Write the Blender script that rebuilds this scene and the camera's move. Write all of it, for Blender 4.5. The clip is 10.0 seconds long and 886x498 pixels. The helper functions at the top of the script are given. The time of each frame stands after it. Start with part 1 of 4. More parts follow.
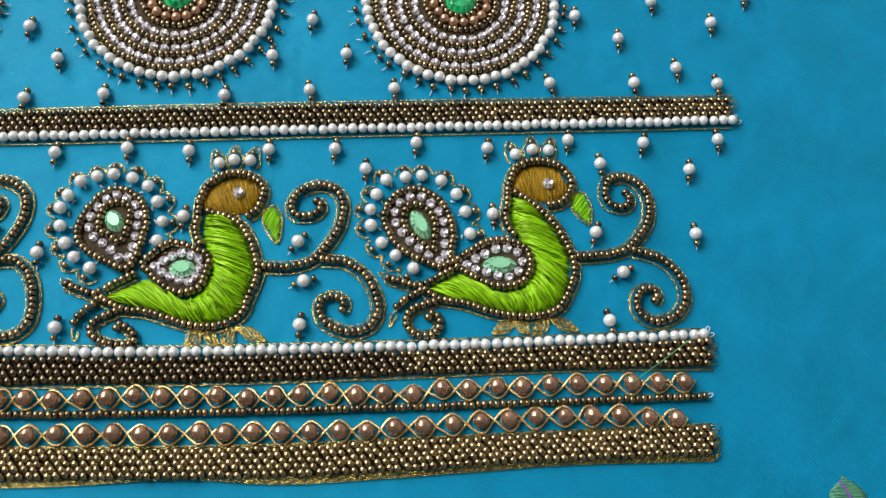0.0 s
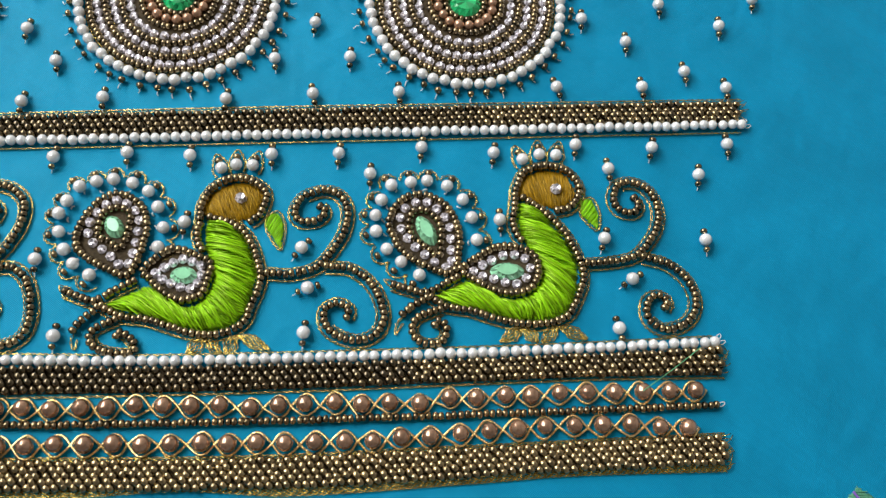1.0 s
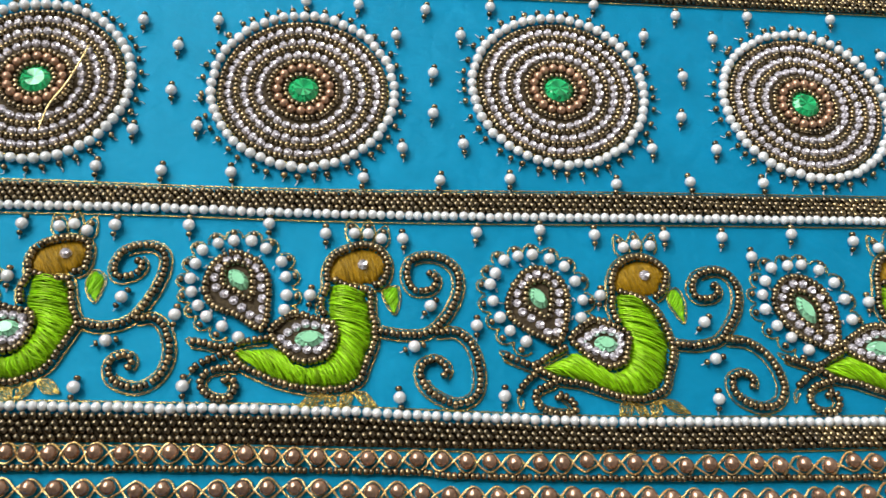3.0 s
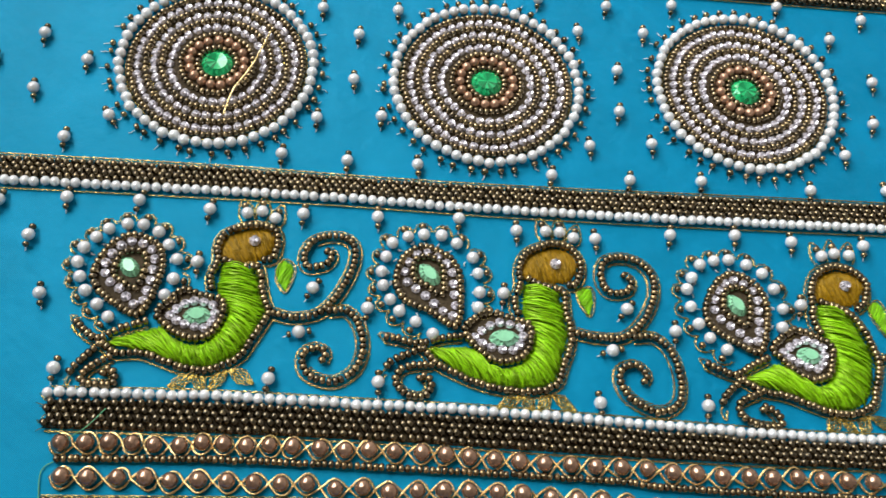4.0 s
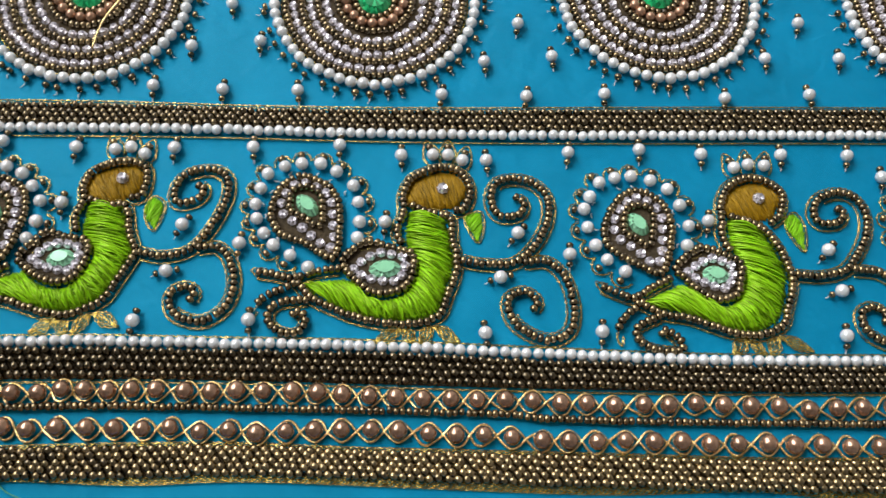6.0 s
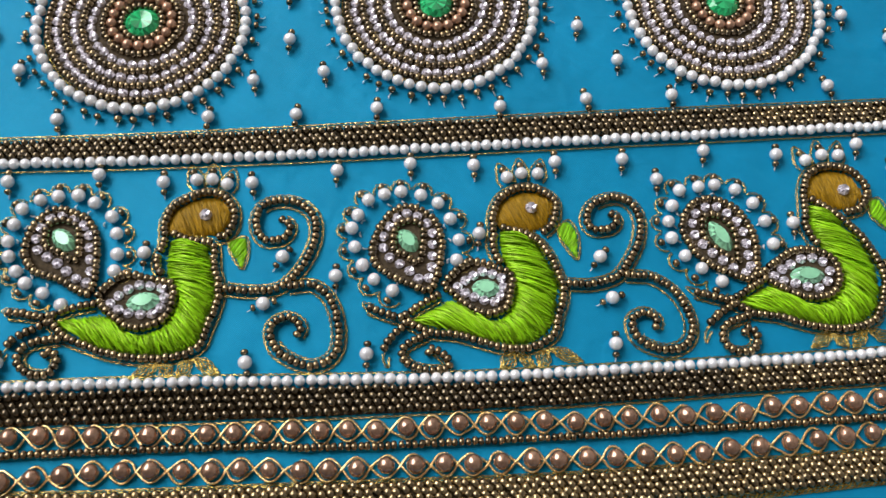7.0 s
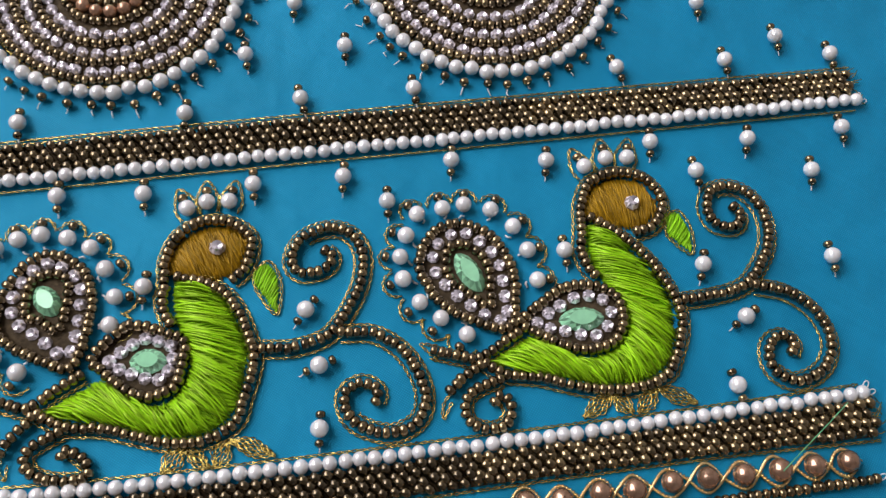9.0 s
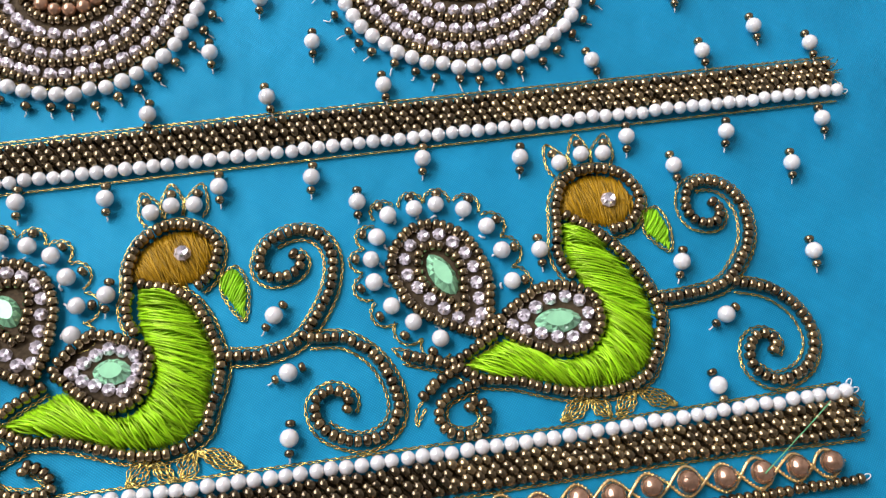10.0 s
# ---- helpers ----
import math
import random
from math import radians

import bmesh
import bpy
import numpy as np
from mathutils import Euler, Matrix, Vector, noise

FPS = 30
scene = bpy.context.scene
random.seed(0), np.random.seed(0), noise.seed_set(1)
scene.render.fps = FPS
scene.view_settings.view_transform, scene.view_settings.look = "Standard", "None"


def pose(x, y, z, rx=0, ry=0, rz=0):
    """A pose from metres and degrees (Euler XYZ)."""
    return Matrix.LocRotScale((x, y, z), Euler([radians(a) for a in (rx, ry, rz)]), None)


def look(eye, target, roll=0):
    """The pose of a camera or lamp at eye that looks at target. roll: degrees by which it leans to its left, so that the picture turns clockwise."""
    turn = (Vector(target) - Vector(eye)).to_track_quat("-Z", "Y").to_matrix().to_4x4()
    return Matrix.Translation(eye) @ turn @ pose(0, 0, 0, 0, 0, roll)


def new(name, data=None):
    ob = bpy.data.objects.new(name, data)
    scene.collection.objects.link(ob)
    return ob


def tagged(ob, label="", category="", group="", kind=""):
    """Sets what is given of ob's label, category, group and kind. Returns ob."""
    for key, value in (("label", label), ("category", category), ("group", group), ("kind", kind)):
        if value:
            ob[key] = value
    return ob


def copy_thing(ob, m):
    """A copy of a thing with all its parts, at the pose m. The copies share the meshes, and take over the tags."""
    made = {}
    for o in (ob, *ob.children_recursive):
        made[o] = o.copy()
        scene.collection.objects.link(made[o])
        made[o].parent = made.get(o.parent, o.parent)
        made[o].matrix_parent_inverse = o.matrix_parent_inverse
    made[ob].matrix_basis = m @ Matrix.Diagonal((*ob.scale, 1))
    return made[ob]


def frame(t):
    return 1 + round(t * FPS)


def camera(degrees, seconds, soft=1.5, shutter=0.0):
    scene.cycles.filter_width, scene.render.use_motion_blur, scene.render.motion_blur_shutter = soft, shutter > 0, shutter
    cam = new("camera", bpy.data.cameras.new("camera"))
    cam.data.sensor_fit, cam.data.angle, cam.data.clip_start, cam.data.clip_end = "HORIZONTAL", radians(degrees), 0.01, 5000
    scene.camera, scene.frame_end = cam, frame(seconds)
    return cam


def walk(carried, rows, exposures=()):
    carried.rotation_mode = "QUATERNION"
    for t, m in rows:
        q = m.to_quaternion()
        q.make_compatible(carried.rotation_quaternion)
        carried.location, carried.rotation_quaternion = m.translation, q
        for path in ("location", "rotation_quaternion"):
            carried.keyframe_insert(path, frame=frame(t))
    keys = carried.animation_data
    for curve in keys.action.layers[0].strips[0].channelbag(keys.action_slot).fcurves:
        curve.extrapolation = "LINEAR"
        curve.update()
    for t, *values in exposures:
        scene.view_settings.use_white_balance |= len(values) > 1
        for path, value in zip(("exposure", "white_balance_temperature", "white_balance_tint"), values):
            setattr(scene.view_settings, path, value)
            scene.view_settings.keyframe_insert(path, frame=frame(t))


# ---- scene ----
cam = camera(49.88, 10.0, soft=1.35, shutter=0.2)
PATH = [
    (0, 0.07352, -0.06439, 0.20412, 23.062, -2.866, -2.020),
    (0.5, 0.07334, -0.06400, 0.20199, 23.233, -2.843, -1.847),
    (1, 0.07080, -0.06243, 0.20055, 23.355, -3.234, -2.183),
    (1.5, 0.04904, -0.06511, 0.20889, 23.324, -4.427, -2.050),
    (2, 0.02085, -0.05741, 0.22090, 24.368, -6.829, -2.508),
    (2.5, -0.01364, -0.05998, 0.22157, 25.375, -6.992, -2.243),
    (2.7, -0.02435, -0.06074, 0.22093, 25.373, -6.258, -1.966),
    (3.8, -0.07167, -0.06222, 0.21081, 26.242, -6.176, 0.912),
    (4, -0.07880, -0.06203, 0.20605, 26.298, -5.579, 1.188),
    (4.5, -0.09014, -0.06122, 0.20005, 25.003, -4.604, 1.952),
    (5, -0.07637, -0.06693, 0.19897, 24.169, -3.317, 2.225),
    (5.2, -0.06853, -0.06678, 0.19723, 24.106, -2.835, 2.138),
    (6.3, -0.02777, -0.05875, 0.19482, 23.109, -1.896, -0.961),
    (6.5, -0.01796, -0.05847, 0.19761, 23.478, -2.255, -1.712),
    (7, 0.00324, -0.05422, 0.19461, 23.063, -2.956, -3.707),
    (7.5, 0.01434, -0.05188, 0.19287, 23.385, -3.166, -4.632),
    (8, 0.02908, -0.04823, 0.18863, 23.135, -3.621, -4.935),
    (8.5, 0.04326, -0.03665, 0.17164, 22.623, -3.673, -5.863),
    (9, 0.05987, -0.02766, 0.15432, 22.036, -3.812, -7.059),
    (9.5, 0.06298, -0.02575, 0.15145, 21.492, -3.719, -7.491),
    (10, 0.06385, -0.02452, 0.15137, 21.415, -3.935, -8.095),
]
EXPOSURES = [(0, -0.08, 6600, 10), (2, 0.05, 6600, 10), (4, 0.0, 6500, 10), (5, -0.15, 6450, 10), (7, -0.15, 6450, 16), (8.5, -0.22, 6550, 21), (9, -0.3, 6550, 21), (9.5, -0.3, 6550, 21), (9.7, -0.1, 6550, 21), (10, 0.2, 6550, 21)]
walk(cam, [(t, pose(x, y, z, rx, ry, rz)) for t, x, y, z, rx, ry, rz in PATH], EXPOSURES)

# world, room light
MM = 0.001
world = bpy.data.worlds.new("world")
scene.world = world
world.use_nodes = True
wn = world.node_tree.nodes
sky = wn.new("ShaderNodeTexSky")
sky.sky_type = "NISHITA"
sky.sun_disc = False
sky.sun_elevation, sky.sun_rotation = radians(50), radians(-25)
wn["Background"].inputs["Strength"].default_value = 0.12
world.node_tree.links.new(sky.outputs["Color"], wn["Background"].inputs["Color"])

WIN = (0.0, 1.2, 0.35, 1.6)  # window in the west wall: y from, y to, z from, z to
ROOM = (-0.44, 1.6, -1.5, 1.3, 2.3)  # x from, x to, y from, y to, height
window_light = new("window_light", bpy.data.lights.new("window_light", "AREA"))
window_light.data.shape = "RECTANGLE"
window_light.data.size, window_light.data.size_y = WIN[1] - WIN[0], WIN[3] - WIN[2]
window_light.data.energy = 36.5
window_light.data.color = (1.0, 0.99, 0.97)
window_light.matrix_world = look((ROOM[0] - 0.02, (WIN[0] + WIN[1]) / 2, (WIN[2] + WIN[3]) / 2), (1.0, (WIN[0] + WIN[1]) / 2, (WIN[2] + WIN[3]) / 2))


# ---- materials
def material(name, colour, rough=0.5, metal=0.0, vary=0.08, coat=0.0, coat_rough=0.05, sheen=0.0, scale=400.0, bump=0.0, by_object=0.0, by_island=0.0, spec=0.5, gloss=(1, 1, 1)):
    m = bpy.data.materials.new(name)
    m.use_nodes = True
    n, l = m.node_tree.nodes, m.node_tree.links
    b = n["Principled BSDF"]
    b.inputs["Roughness"].default_value, b.inputs["Metallic"].default_value = rough, metal
    b.inputs["Coat Weight"].default_value, b.inputs["Coat Roughness"].default_value = coat, coat_rough
    b.inputs["Sheen Weight"].default_value = sheen
    b.inputs["Specular IOR Level"].default_value = spec
    b.inputs["Specular Tint"].default_value = (*gloss, 1)
    at = n.new("ShaderNodeTexCoord")
    grain = n.new("ShaderNodeTexNoise")
    grain.inputs["Scale"].default_value, grain.inputs["Detail"].default_value = scale, 3
    l.new(at.outputs["Object"], grain.inputs["Vector"])
    value = n.new("ShaderNodeMapRange")
    value.inputs["From Min"].default_value, value.inputs["From Max"].default_value = 0.3, 0.7
    value.inputs["To Min"].default_value, value.inputs["To Max"].default_value = 1 - vary, 1 + vary
    l.new(grain.outputs["Fac"], value.inputs["Value"])
    last = value.outputs["Result"]
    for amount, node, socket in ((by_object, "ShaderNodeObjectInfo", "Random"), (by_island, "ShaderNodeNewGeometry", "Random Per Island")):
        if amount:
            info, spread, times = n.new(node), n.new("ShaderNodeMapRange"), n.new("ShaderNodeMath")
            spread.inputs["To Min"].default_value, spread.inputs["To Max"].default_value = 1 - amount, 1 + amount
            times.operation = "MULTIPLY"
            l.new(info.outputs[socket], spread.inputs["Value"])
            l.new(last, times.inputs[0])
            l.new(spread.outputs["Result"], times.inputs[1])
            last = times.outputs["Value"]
    tint = n.new("ShaderNodeVectorMath")
    tint.operation = "SCALE"
    tint.inputs[0].default_value = colour
    l.new(last, tint.inputs["Scale"])
    l.new(tint.outputs["Vector"], b.inputs["Base Color"])
    if bump:
        relief = n.new("ShaderNodeBump")
        relief.inputs["Strength"].default_value, relief.inputs["Distance"].default_value = bump, 0.0002
        l.new(grain.outputs["Fac"], relief.inputs["Height"])
        l.new(relief.outputs["Normal"], b.inputs["Normal"])
    return m


def silk(name, colour):
    """Fine plain-woven silk: two thread directions, slubs along the weft, uneven tone."""
    m = bpy.data.materials.new(name)
    m.use_nodes = True
    n, l = m.node_tree.nodes, m.node_tree.links
    b = n["Principled BSDF"]
    b.inputs["Roughness"].default_value = 0.44
    b.inputs["Specular IOR Level"].default_value = 0.8
    b.inputs["Specular Tint"].default_value = (0.06, 0.72, 1.0, 1)
    at = n.new("ShaderNodeTexCoord")
    turned = n.new("ShaderNodeMapping")
    turned.inputs["Rotation"].default_value = (0, 0, radians(38))
    l.new(at.outputs["Object"], turned.inputs["Vector"])
    waves = []
    for axis in ("X", "Y"):
        w = n.new("ShaderNodeTexWave")
        w.bands_direction = axis
        w.inputs["Scale"].default_value = 900
        w.inputs["Distortion"].default_value, w.inputs["Detail"].default_value, w.inputs["Detail Scale"].default_value = 2.2, 2, 0.3
        l.new(turned.outputs["Vector"], w.inputs["Vector"])
        waves.append(w)
    weave = n.new("ShaderNodeMath")
    weave.operation = "MULTIPLY"
    l.new(waves[0].outputs["Fac"], weave.inputs[0])
    l.new(waves[1].outputs["Fac"], weave.inputs[1])
    slub_map = n.new("ShaderNodeMapping")
    slub_map.inputs["Scale"].default_value = (30, 900, 100)
    l.new(turned.outputs["Vector"], slub_map.inputs["Vector"])
    slub, mottle = n.new("ShaderNodeTexNoise"), n.new("ShaderNodeTexNoise")
    slub.inputs["Scale"].default_value, slub.inputs["Detail"].default_value = 1.0, 2
    l.new(slub_map.outputs["Vector"], slub.inputs["Vector"])
    mottle.inputs["Scale"].default_value, mottle.inputs["Detail"].default_value = 55, 7
    l.new(at.outputs["Object"], mottle.inputs["Vector"])
    total = None
    for source, low, high in ((weave.outputs["Value"], 0.8, 1.3), (slub.outputs["Fac"], 0.92, 1.08), (mottle.outputs["Fac"], 0.74, 1.26)):
        r = n.new("ShaderNodeMapRange")
        r.inputs["To Min"].default_value, r.inputs["To Max"].default_value = low, high
        l.new(source, r.inputs["Value"])
        if total is None:
            total = r.outputs["Result"]
        else:
            t = n.new("ShaderNodeMath")
            t.operation = "MULTIPLY"
            l.new(total, t.inputs[0])
            l.new(r.outputs["Result"], t.inputs[1])
            total = t.outputs["Value"]
    tint = n.new("ShaderNodeVectorMath")
    tint.operation = "SCALE"
    tint.inputs[0].default_value = colour
    l.new(total, tint.inputs["Scale"])
    l.new(tint.outputs["Vector"], b.inputs["Base Color"])
    relief = n.new("ShaderNodeBump")
    relief.inputs["Strength"].default_value, relief.inputs["Distance"].default_value = 0.5, 0.00012
    l.new(weave.outputs["Value"], relief.inputs["Height"])
    pucker, soft_relief = n.new("ShaderNodeTexNoise"), n.new("ShaderNodeBump")
    pucker.inputs["Scale"].default_value, pucker.inputs["Detail"].default_value = 130, 3
    l.new(at.outputs["Object"], pucker.inputs["Vector"])
    soft_relief.inputs["Strength"].default_value, soft_relief.inputs["Distance"].default_value = 0.6, 0.0012
    l.new(pucker.outputs["Fac"], soft_relief.inputs["Height"])
    l.new(soft_relief.outputs["Normal"], relief.inputs["Normal"])
    l.new(relief.outputs["Normal"], b.inputs["Normal"])
    return m


BLUE = silk("blue_silk", (0.002, 0.228, 0.420))
EDGING = silk("bright_blue_silk", (0.002, 0.19, 0.80))
PEARL = material("white_pearl", (0.76, 0.785, 0.785), 0.24, 0.0, 0.05, coat=1.0, coat_rough=0.06, scale=900, by_object=0.08, spec=0.8)
nacre = PEARL.node_tree.nodes["Principled BSDF"].inputs
nacre["Coat IOR"].default_value = 2.2
nacre["Subsurface Weight"].default_value, nacre["Subsurface Scale"].default_value, nacre["Subsurface Radius"].default_value = 0.5, 0.001, (1.0, 0.9, 0.85)
BRONZE = material("bronze_glass", (0.215, 0.160, 0.078), 0.14, 0.9, 0.15, coat=0.8, coat_rough=0.05, scale=900, by_object=0.5, by_island=0.25)
COPPER = material("copper_pearl", (0.49, 0.295, 0.19), 0.27, 0.82, 0.07, coat=0.9, coat_rough=0.14, scale=900, by_object=0.16)
ROSE = material("rose_copper_pearl", (0.52, 0.31, 0.20), 0.26, 0.65, 0.07, coat=0.3, coat_rough=0.15, scale=900, by_object=0.08)
ZARI = material("gold_zari", (0.52, 0.43, 0.13), 0.22, 0.9, 0.65, scale=1300)
WIRE = material("gold_wire", (0.92, 0.72, 0.34), 0.27, 0.85, 0.2, scale=2500, bump=0.4)
LIME = material("lime_floss", (0.27, 0.57, 0.010), 0.34, 0.0, 0.15, scale=500, by_island=0.5, spec=1.0, gloss=(0.8, 1.0, 0.2))
LEAF = material("leaf_floss", (0.20, 0.50, 0.010), 0.36, 0.0, 0.12, scale=500, by_island=0.5, spec=0.9, gloss=(0.7, 1.0, 0.2))
OCHRE = material("ochre_floss", (0.26, 0.145, 0.004), 0.36, 0.0, 0.15, scale=600, by_island=0.6, spec=0.8, gloss=(1.0, 0.75, 0.25))
# Sparkle is painted in: every crystal facet gets its own base brightness.
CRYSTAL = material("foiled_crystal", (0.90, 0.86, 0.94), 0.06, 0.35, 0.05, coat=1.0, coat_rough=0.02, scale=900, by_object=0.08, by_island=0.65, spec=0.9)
UNDERLAY = material("brown_underlay", (0.065, 0.048, 0.026), 0.8, 0.0, 0.4, scale=1500, bump=0.5, spec=0.2)
# Green stones likewise: bright and dim facets are put into the base colour.
PALE_GREEN = material("pale_green_glass", (0.25, 0.58, 0.35), 0.06, 0.06, 0.12, coat=0.2, coat_rough=0.04, scale=500, by_object=0.12, by_island=0.55, spec=0.35)
EMERALD = material("emerald_glass", (0.014, 0.40, 0.13), 0.07, 0.12, 0.2, coat=0.5, coat_rough=0.04, scale=300, by_island=0.6, spec=0.5)
WHITE_THREAD = material("white_thread", (0.72, 0.74, 0.72), 0.6, 0.0, 0.1, scale=1500)
GREEN_THREAD = material("green_thread", (0.10, 0.42, 0.20), 0.5, 0.0, 0.1, scale=900)
PALE_LEAF = material("pale_leaf_thread", (0.10, 0.33, 0.20), 0.6, 0.0, 0.2, scale=900)
PURPLE = material("purple_thread", (0.20, 0.10, 0.45), 0.5, 0.0, 0.1, scale=900)
PLASTER = material("plaster", (0.42, 0.41, 0.395), 0.9, 0.0, 0.06, scale=6, bump=0.1)
BOARD = material("floor_boards", (0.16, 0.11, 0.07), 0.6, 0.0, 0.2, scale=12)
FRAME = material("window_paint", (0.7, 0.7, 0.68), 0.5, 0.0, 0.05, scale=40)


# ---- curves and meshes
def spline(points, closed=False, step=0.25):
    """A smooth run through the points, sampled about every step."""
    p = np.array(points, float)
    q = np.vstack([p[-1], p, p[0], p[1]]) if closed else np.vstack([2 * p[0] - p[1], p, 2 * p[-1] - p[-2]])
    out = []
    for i in range(1, len(q) - 2):
        a, b, c, d = q[i - 1:i + 3]
        n = max(2, int(np.linalg.norm(c - b) / step))
        t = np.linspace(0, 1, n, endpoint=False)[:, None]
        out.append(0.5 * (2 * b + (c - a) * t + (2 * a - 5 * b + 4 * c - d) * t ** 2 + (3 * b - a - 3 * c + d) * t ** 3))
    out.append(q[-2][None])
    return np.vstack(out)


def along(line, count=0, pitch=0.0, ends=0.0):
    """Places, directions at even steps along a sampled line."""
    seg = np.linalg.norm(np.diff(line, axis=0), axis=1)
    s = np.r_[0, np.cumsum(seg)]
    n = count or max(2, int(round((s[-1] - 2 * ends) / pitch)) + 1)
    want = np.linspace(ends, s[-1] - ends, n)
    pos = np.stack([np.interp(want, s, line[:, k]) for k in range(2)], 1)
    nearby = np.stack([np.interp(np.clip(want + 0.2, 0, s[-1]), s, line[:, k]) - np.interp(np.clip(want - 0.2, 0, s[-1]), s, line[:, k]) for k in range(2)], 1)
    return pos, nearby / np.maximum(np.linalg.norm(nearby, axis=1), 1e-9)[:, None]


def offset(line, d):
    """The line moved d to its left."""
    g = np.gradient(line, axis=0)
    g = g / np.maximum(np.linalg.norm(g, axis=1), 1e-9)[:, None]
    k = np.ones(7) / 7
    h = np.stack([np.convolve(np.pad(g[:, i], 3, mode="edge"), k, "valid") for i in range(2)], 1)
    return line + d * np.stack([-h[:, 1], h[:, 0]], 1)


def mesh_of(name, verts, faces, mat, smooth=True):
    me = bpy.data.meshes.new(name)
    me.from_pydata([tuple(v) for v in verts], [], faces)
    me.materials.append(mat)
    me.polygons.foreach_set("use_smooth", [smooth] * len(me.polygons))
    me.update()
    return me


def tubes(lines, radius, sides=5):
    """Vertices (mm) and faces of round threads along lines of 3D points."""
    verts, faces = [], []
    ring = np.linspace(0, 2 * np.pi, sides, endpoint=False)
    for line in lines:
        line = np.array(line, float)
        t = np.gradient(line, axis=0)
        t /= np.maximum(np.linalg.norm(t, axis=1), 1e-9)[:, None]
        side = np.cross(t, (0, 0, 1.0))
        side /= np.maximum(np.linalg.norm(side, axis=1), 1e-9)[:, None]
        up = np.cross(side, t)
        start = len(verts)
        for i in range(len(line)):
            for a in ring:
                verts.append(line[i] + radius * (np.cos(a) * side[i] + np.sin(a) * up[i]))
        for i in range(len(line) - 1):
            for j in range(sides):
                k = (j + 1) % sides
                faces.append((start + i * sides + j, start + i * sides + k, start + (i + 1) * sides + k, start + (i + 1) * sides + j))
        faces.append(tuple(start + j for j in range(sides))[::-1])
        faces.append(tuple(start + (len(line) - 1) * sides + j for j in range(sides)))
    return verts, faces


def braid(line, rng, width=0.22, period=2.5, z=0.22):
    """The two strands of a chain stitch along a line."""
    pos, way = along(line, pitch=0.3)
    s = np.arange(len(pos)) * 0.3 + rng.uniform(0, 3)
    left = np.stack([-way[:, 1], way[:, 0]], 1)
    out = []
    for sign in (1, -1):
        off = sign * width * np.sin(2 * np.pi * s / period) + 0.05 * np.sin(s * 5.1 + sign)
        high = z + 0.10 * np.cos(2 * np.pi * s / period + sign * 1.2)
        out.append(np.c_[pos + left * off[:, None], high])
    return out


def revolved(name, profile, mat, sides=12, smooth=True):
    """A bead with its hole along x: profile of (x, r) in mm, given open."""
    verts, faces = [], []
    for x, r in profile:
        for j in range(sides):
            a = 2 * np.pi * j / sides
            verts.append((x * MM, r * np.cos(a) * MM, r * np.sin(a) * MM))
    for i in range(len(profile) - 1):
        for j in range(sides):
            k = (j + 1) % sides
            faces.append((i * sides + j, (i + 1) * sides + j, (i + 1) * sides + k, i * sides + k))
    return mesh_of(name, verts, faces, mat, smooth)


def ball(r, mat, name, flat=1.0):
    return revolved(name, [(-r * np.cos(a) * flat, max(0.02, r * np.sin(a))) for a in np.linspace(0.06, np.pi - 0.06, 10)], mat, 14)


def gem(name, outline, mat, high, table=0.55, girdle=0.35, split=0.0):
    """A faceted stone over an outline (mm), with its flat table on top."""
    o = np.array(outline, float)
    n = len(o)
    verts = [(x, y, 0) for x, y in o * 0.9] + [(x, y, girdle) for x, y in o]
    mid = (o + np.roll(o, -1, 0)) / 2
    verts += [(x, y, girdle + 0.6 * (high - girdle)) for x, y in mid * (0.5 + table / 2)]
    verts += [(x, y, high) for x, y in o * table]
    faces = []
    for j in range(n):
        k = (j + 1) % n
        faces += [(j, k, n + k, n + j), (n + j, n + k, 2 * n + j), (n + k, 3 * n + k, 2 * n + j), (2 * n + j, 3 * n + k, 3 * n + j), (n + j, 2 * n + j, 3 * n + j)]
    # the table, broken by the facets seen through it
    if split:
        verts.append((*o.mean(0), high - split))
        faces += [(3 * n + j, 3 * n + (j + 1) % n, 4 * n) for j in range(n)]
    else:
        faces.append(tuple(3 * n + j for j in range(n)))
    flat = np.array(verts) * MM
    # Facets share no vertices, so each can take its own painted brightness.
    loose_verts = [flat[k] for face in faces for k in face]
    starts = np.cumsum([0] + [len(face) for face in faces])
    return mesh_of(name, loose_verts, [tuple(range(a, b)) for a, b in zip(starts, starts[1:])], mat, False)


def circle(r, n, ry=None, turn=0.0):
    a = np.linspace(0, 2 * np.pi, n, endpoint=False) + turn
    return np.stack([r * np.cos(a), (ry or r) * np.sin(a)], 1)


def bead(name, half, r, sides=12):
    """A small pressed-glass bead: a round barrel with a hole."""
    profile = [(-0.66 * half, 0.38 * r), (-0.94 * half, 0.52 * r)]
    profile += [(half * np.sin(a), r * (0.60 + 0.40 * np.cos(a))) for a in np.linspace(-1.42, 1.42, 7)]
    return revolved(name, profile + [(0.94 * half, 0.52 * r), (0.66 * half, 0.38 * r)], BRONZE, sides)


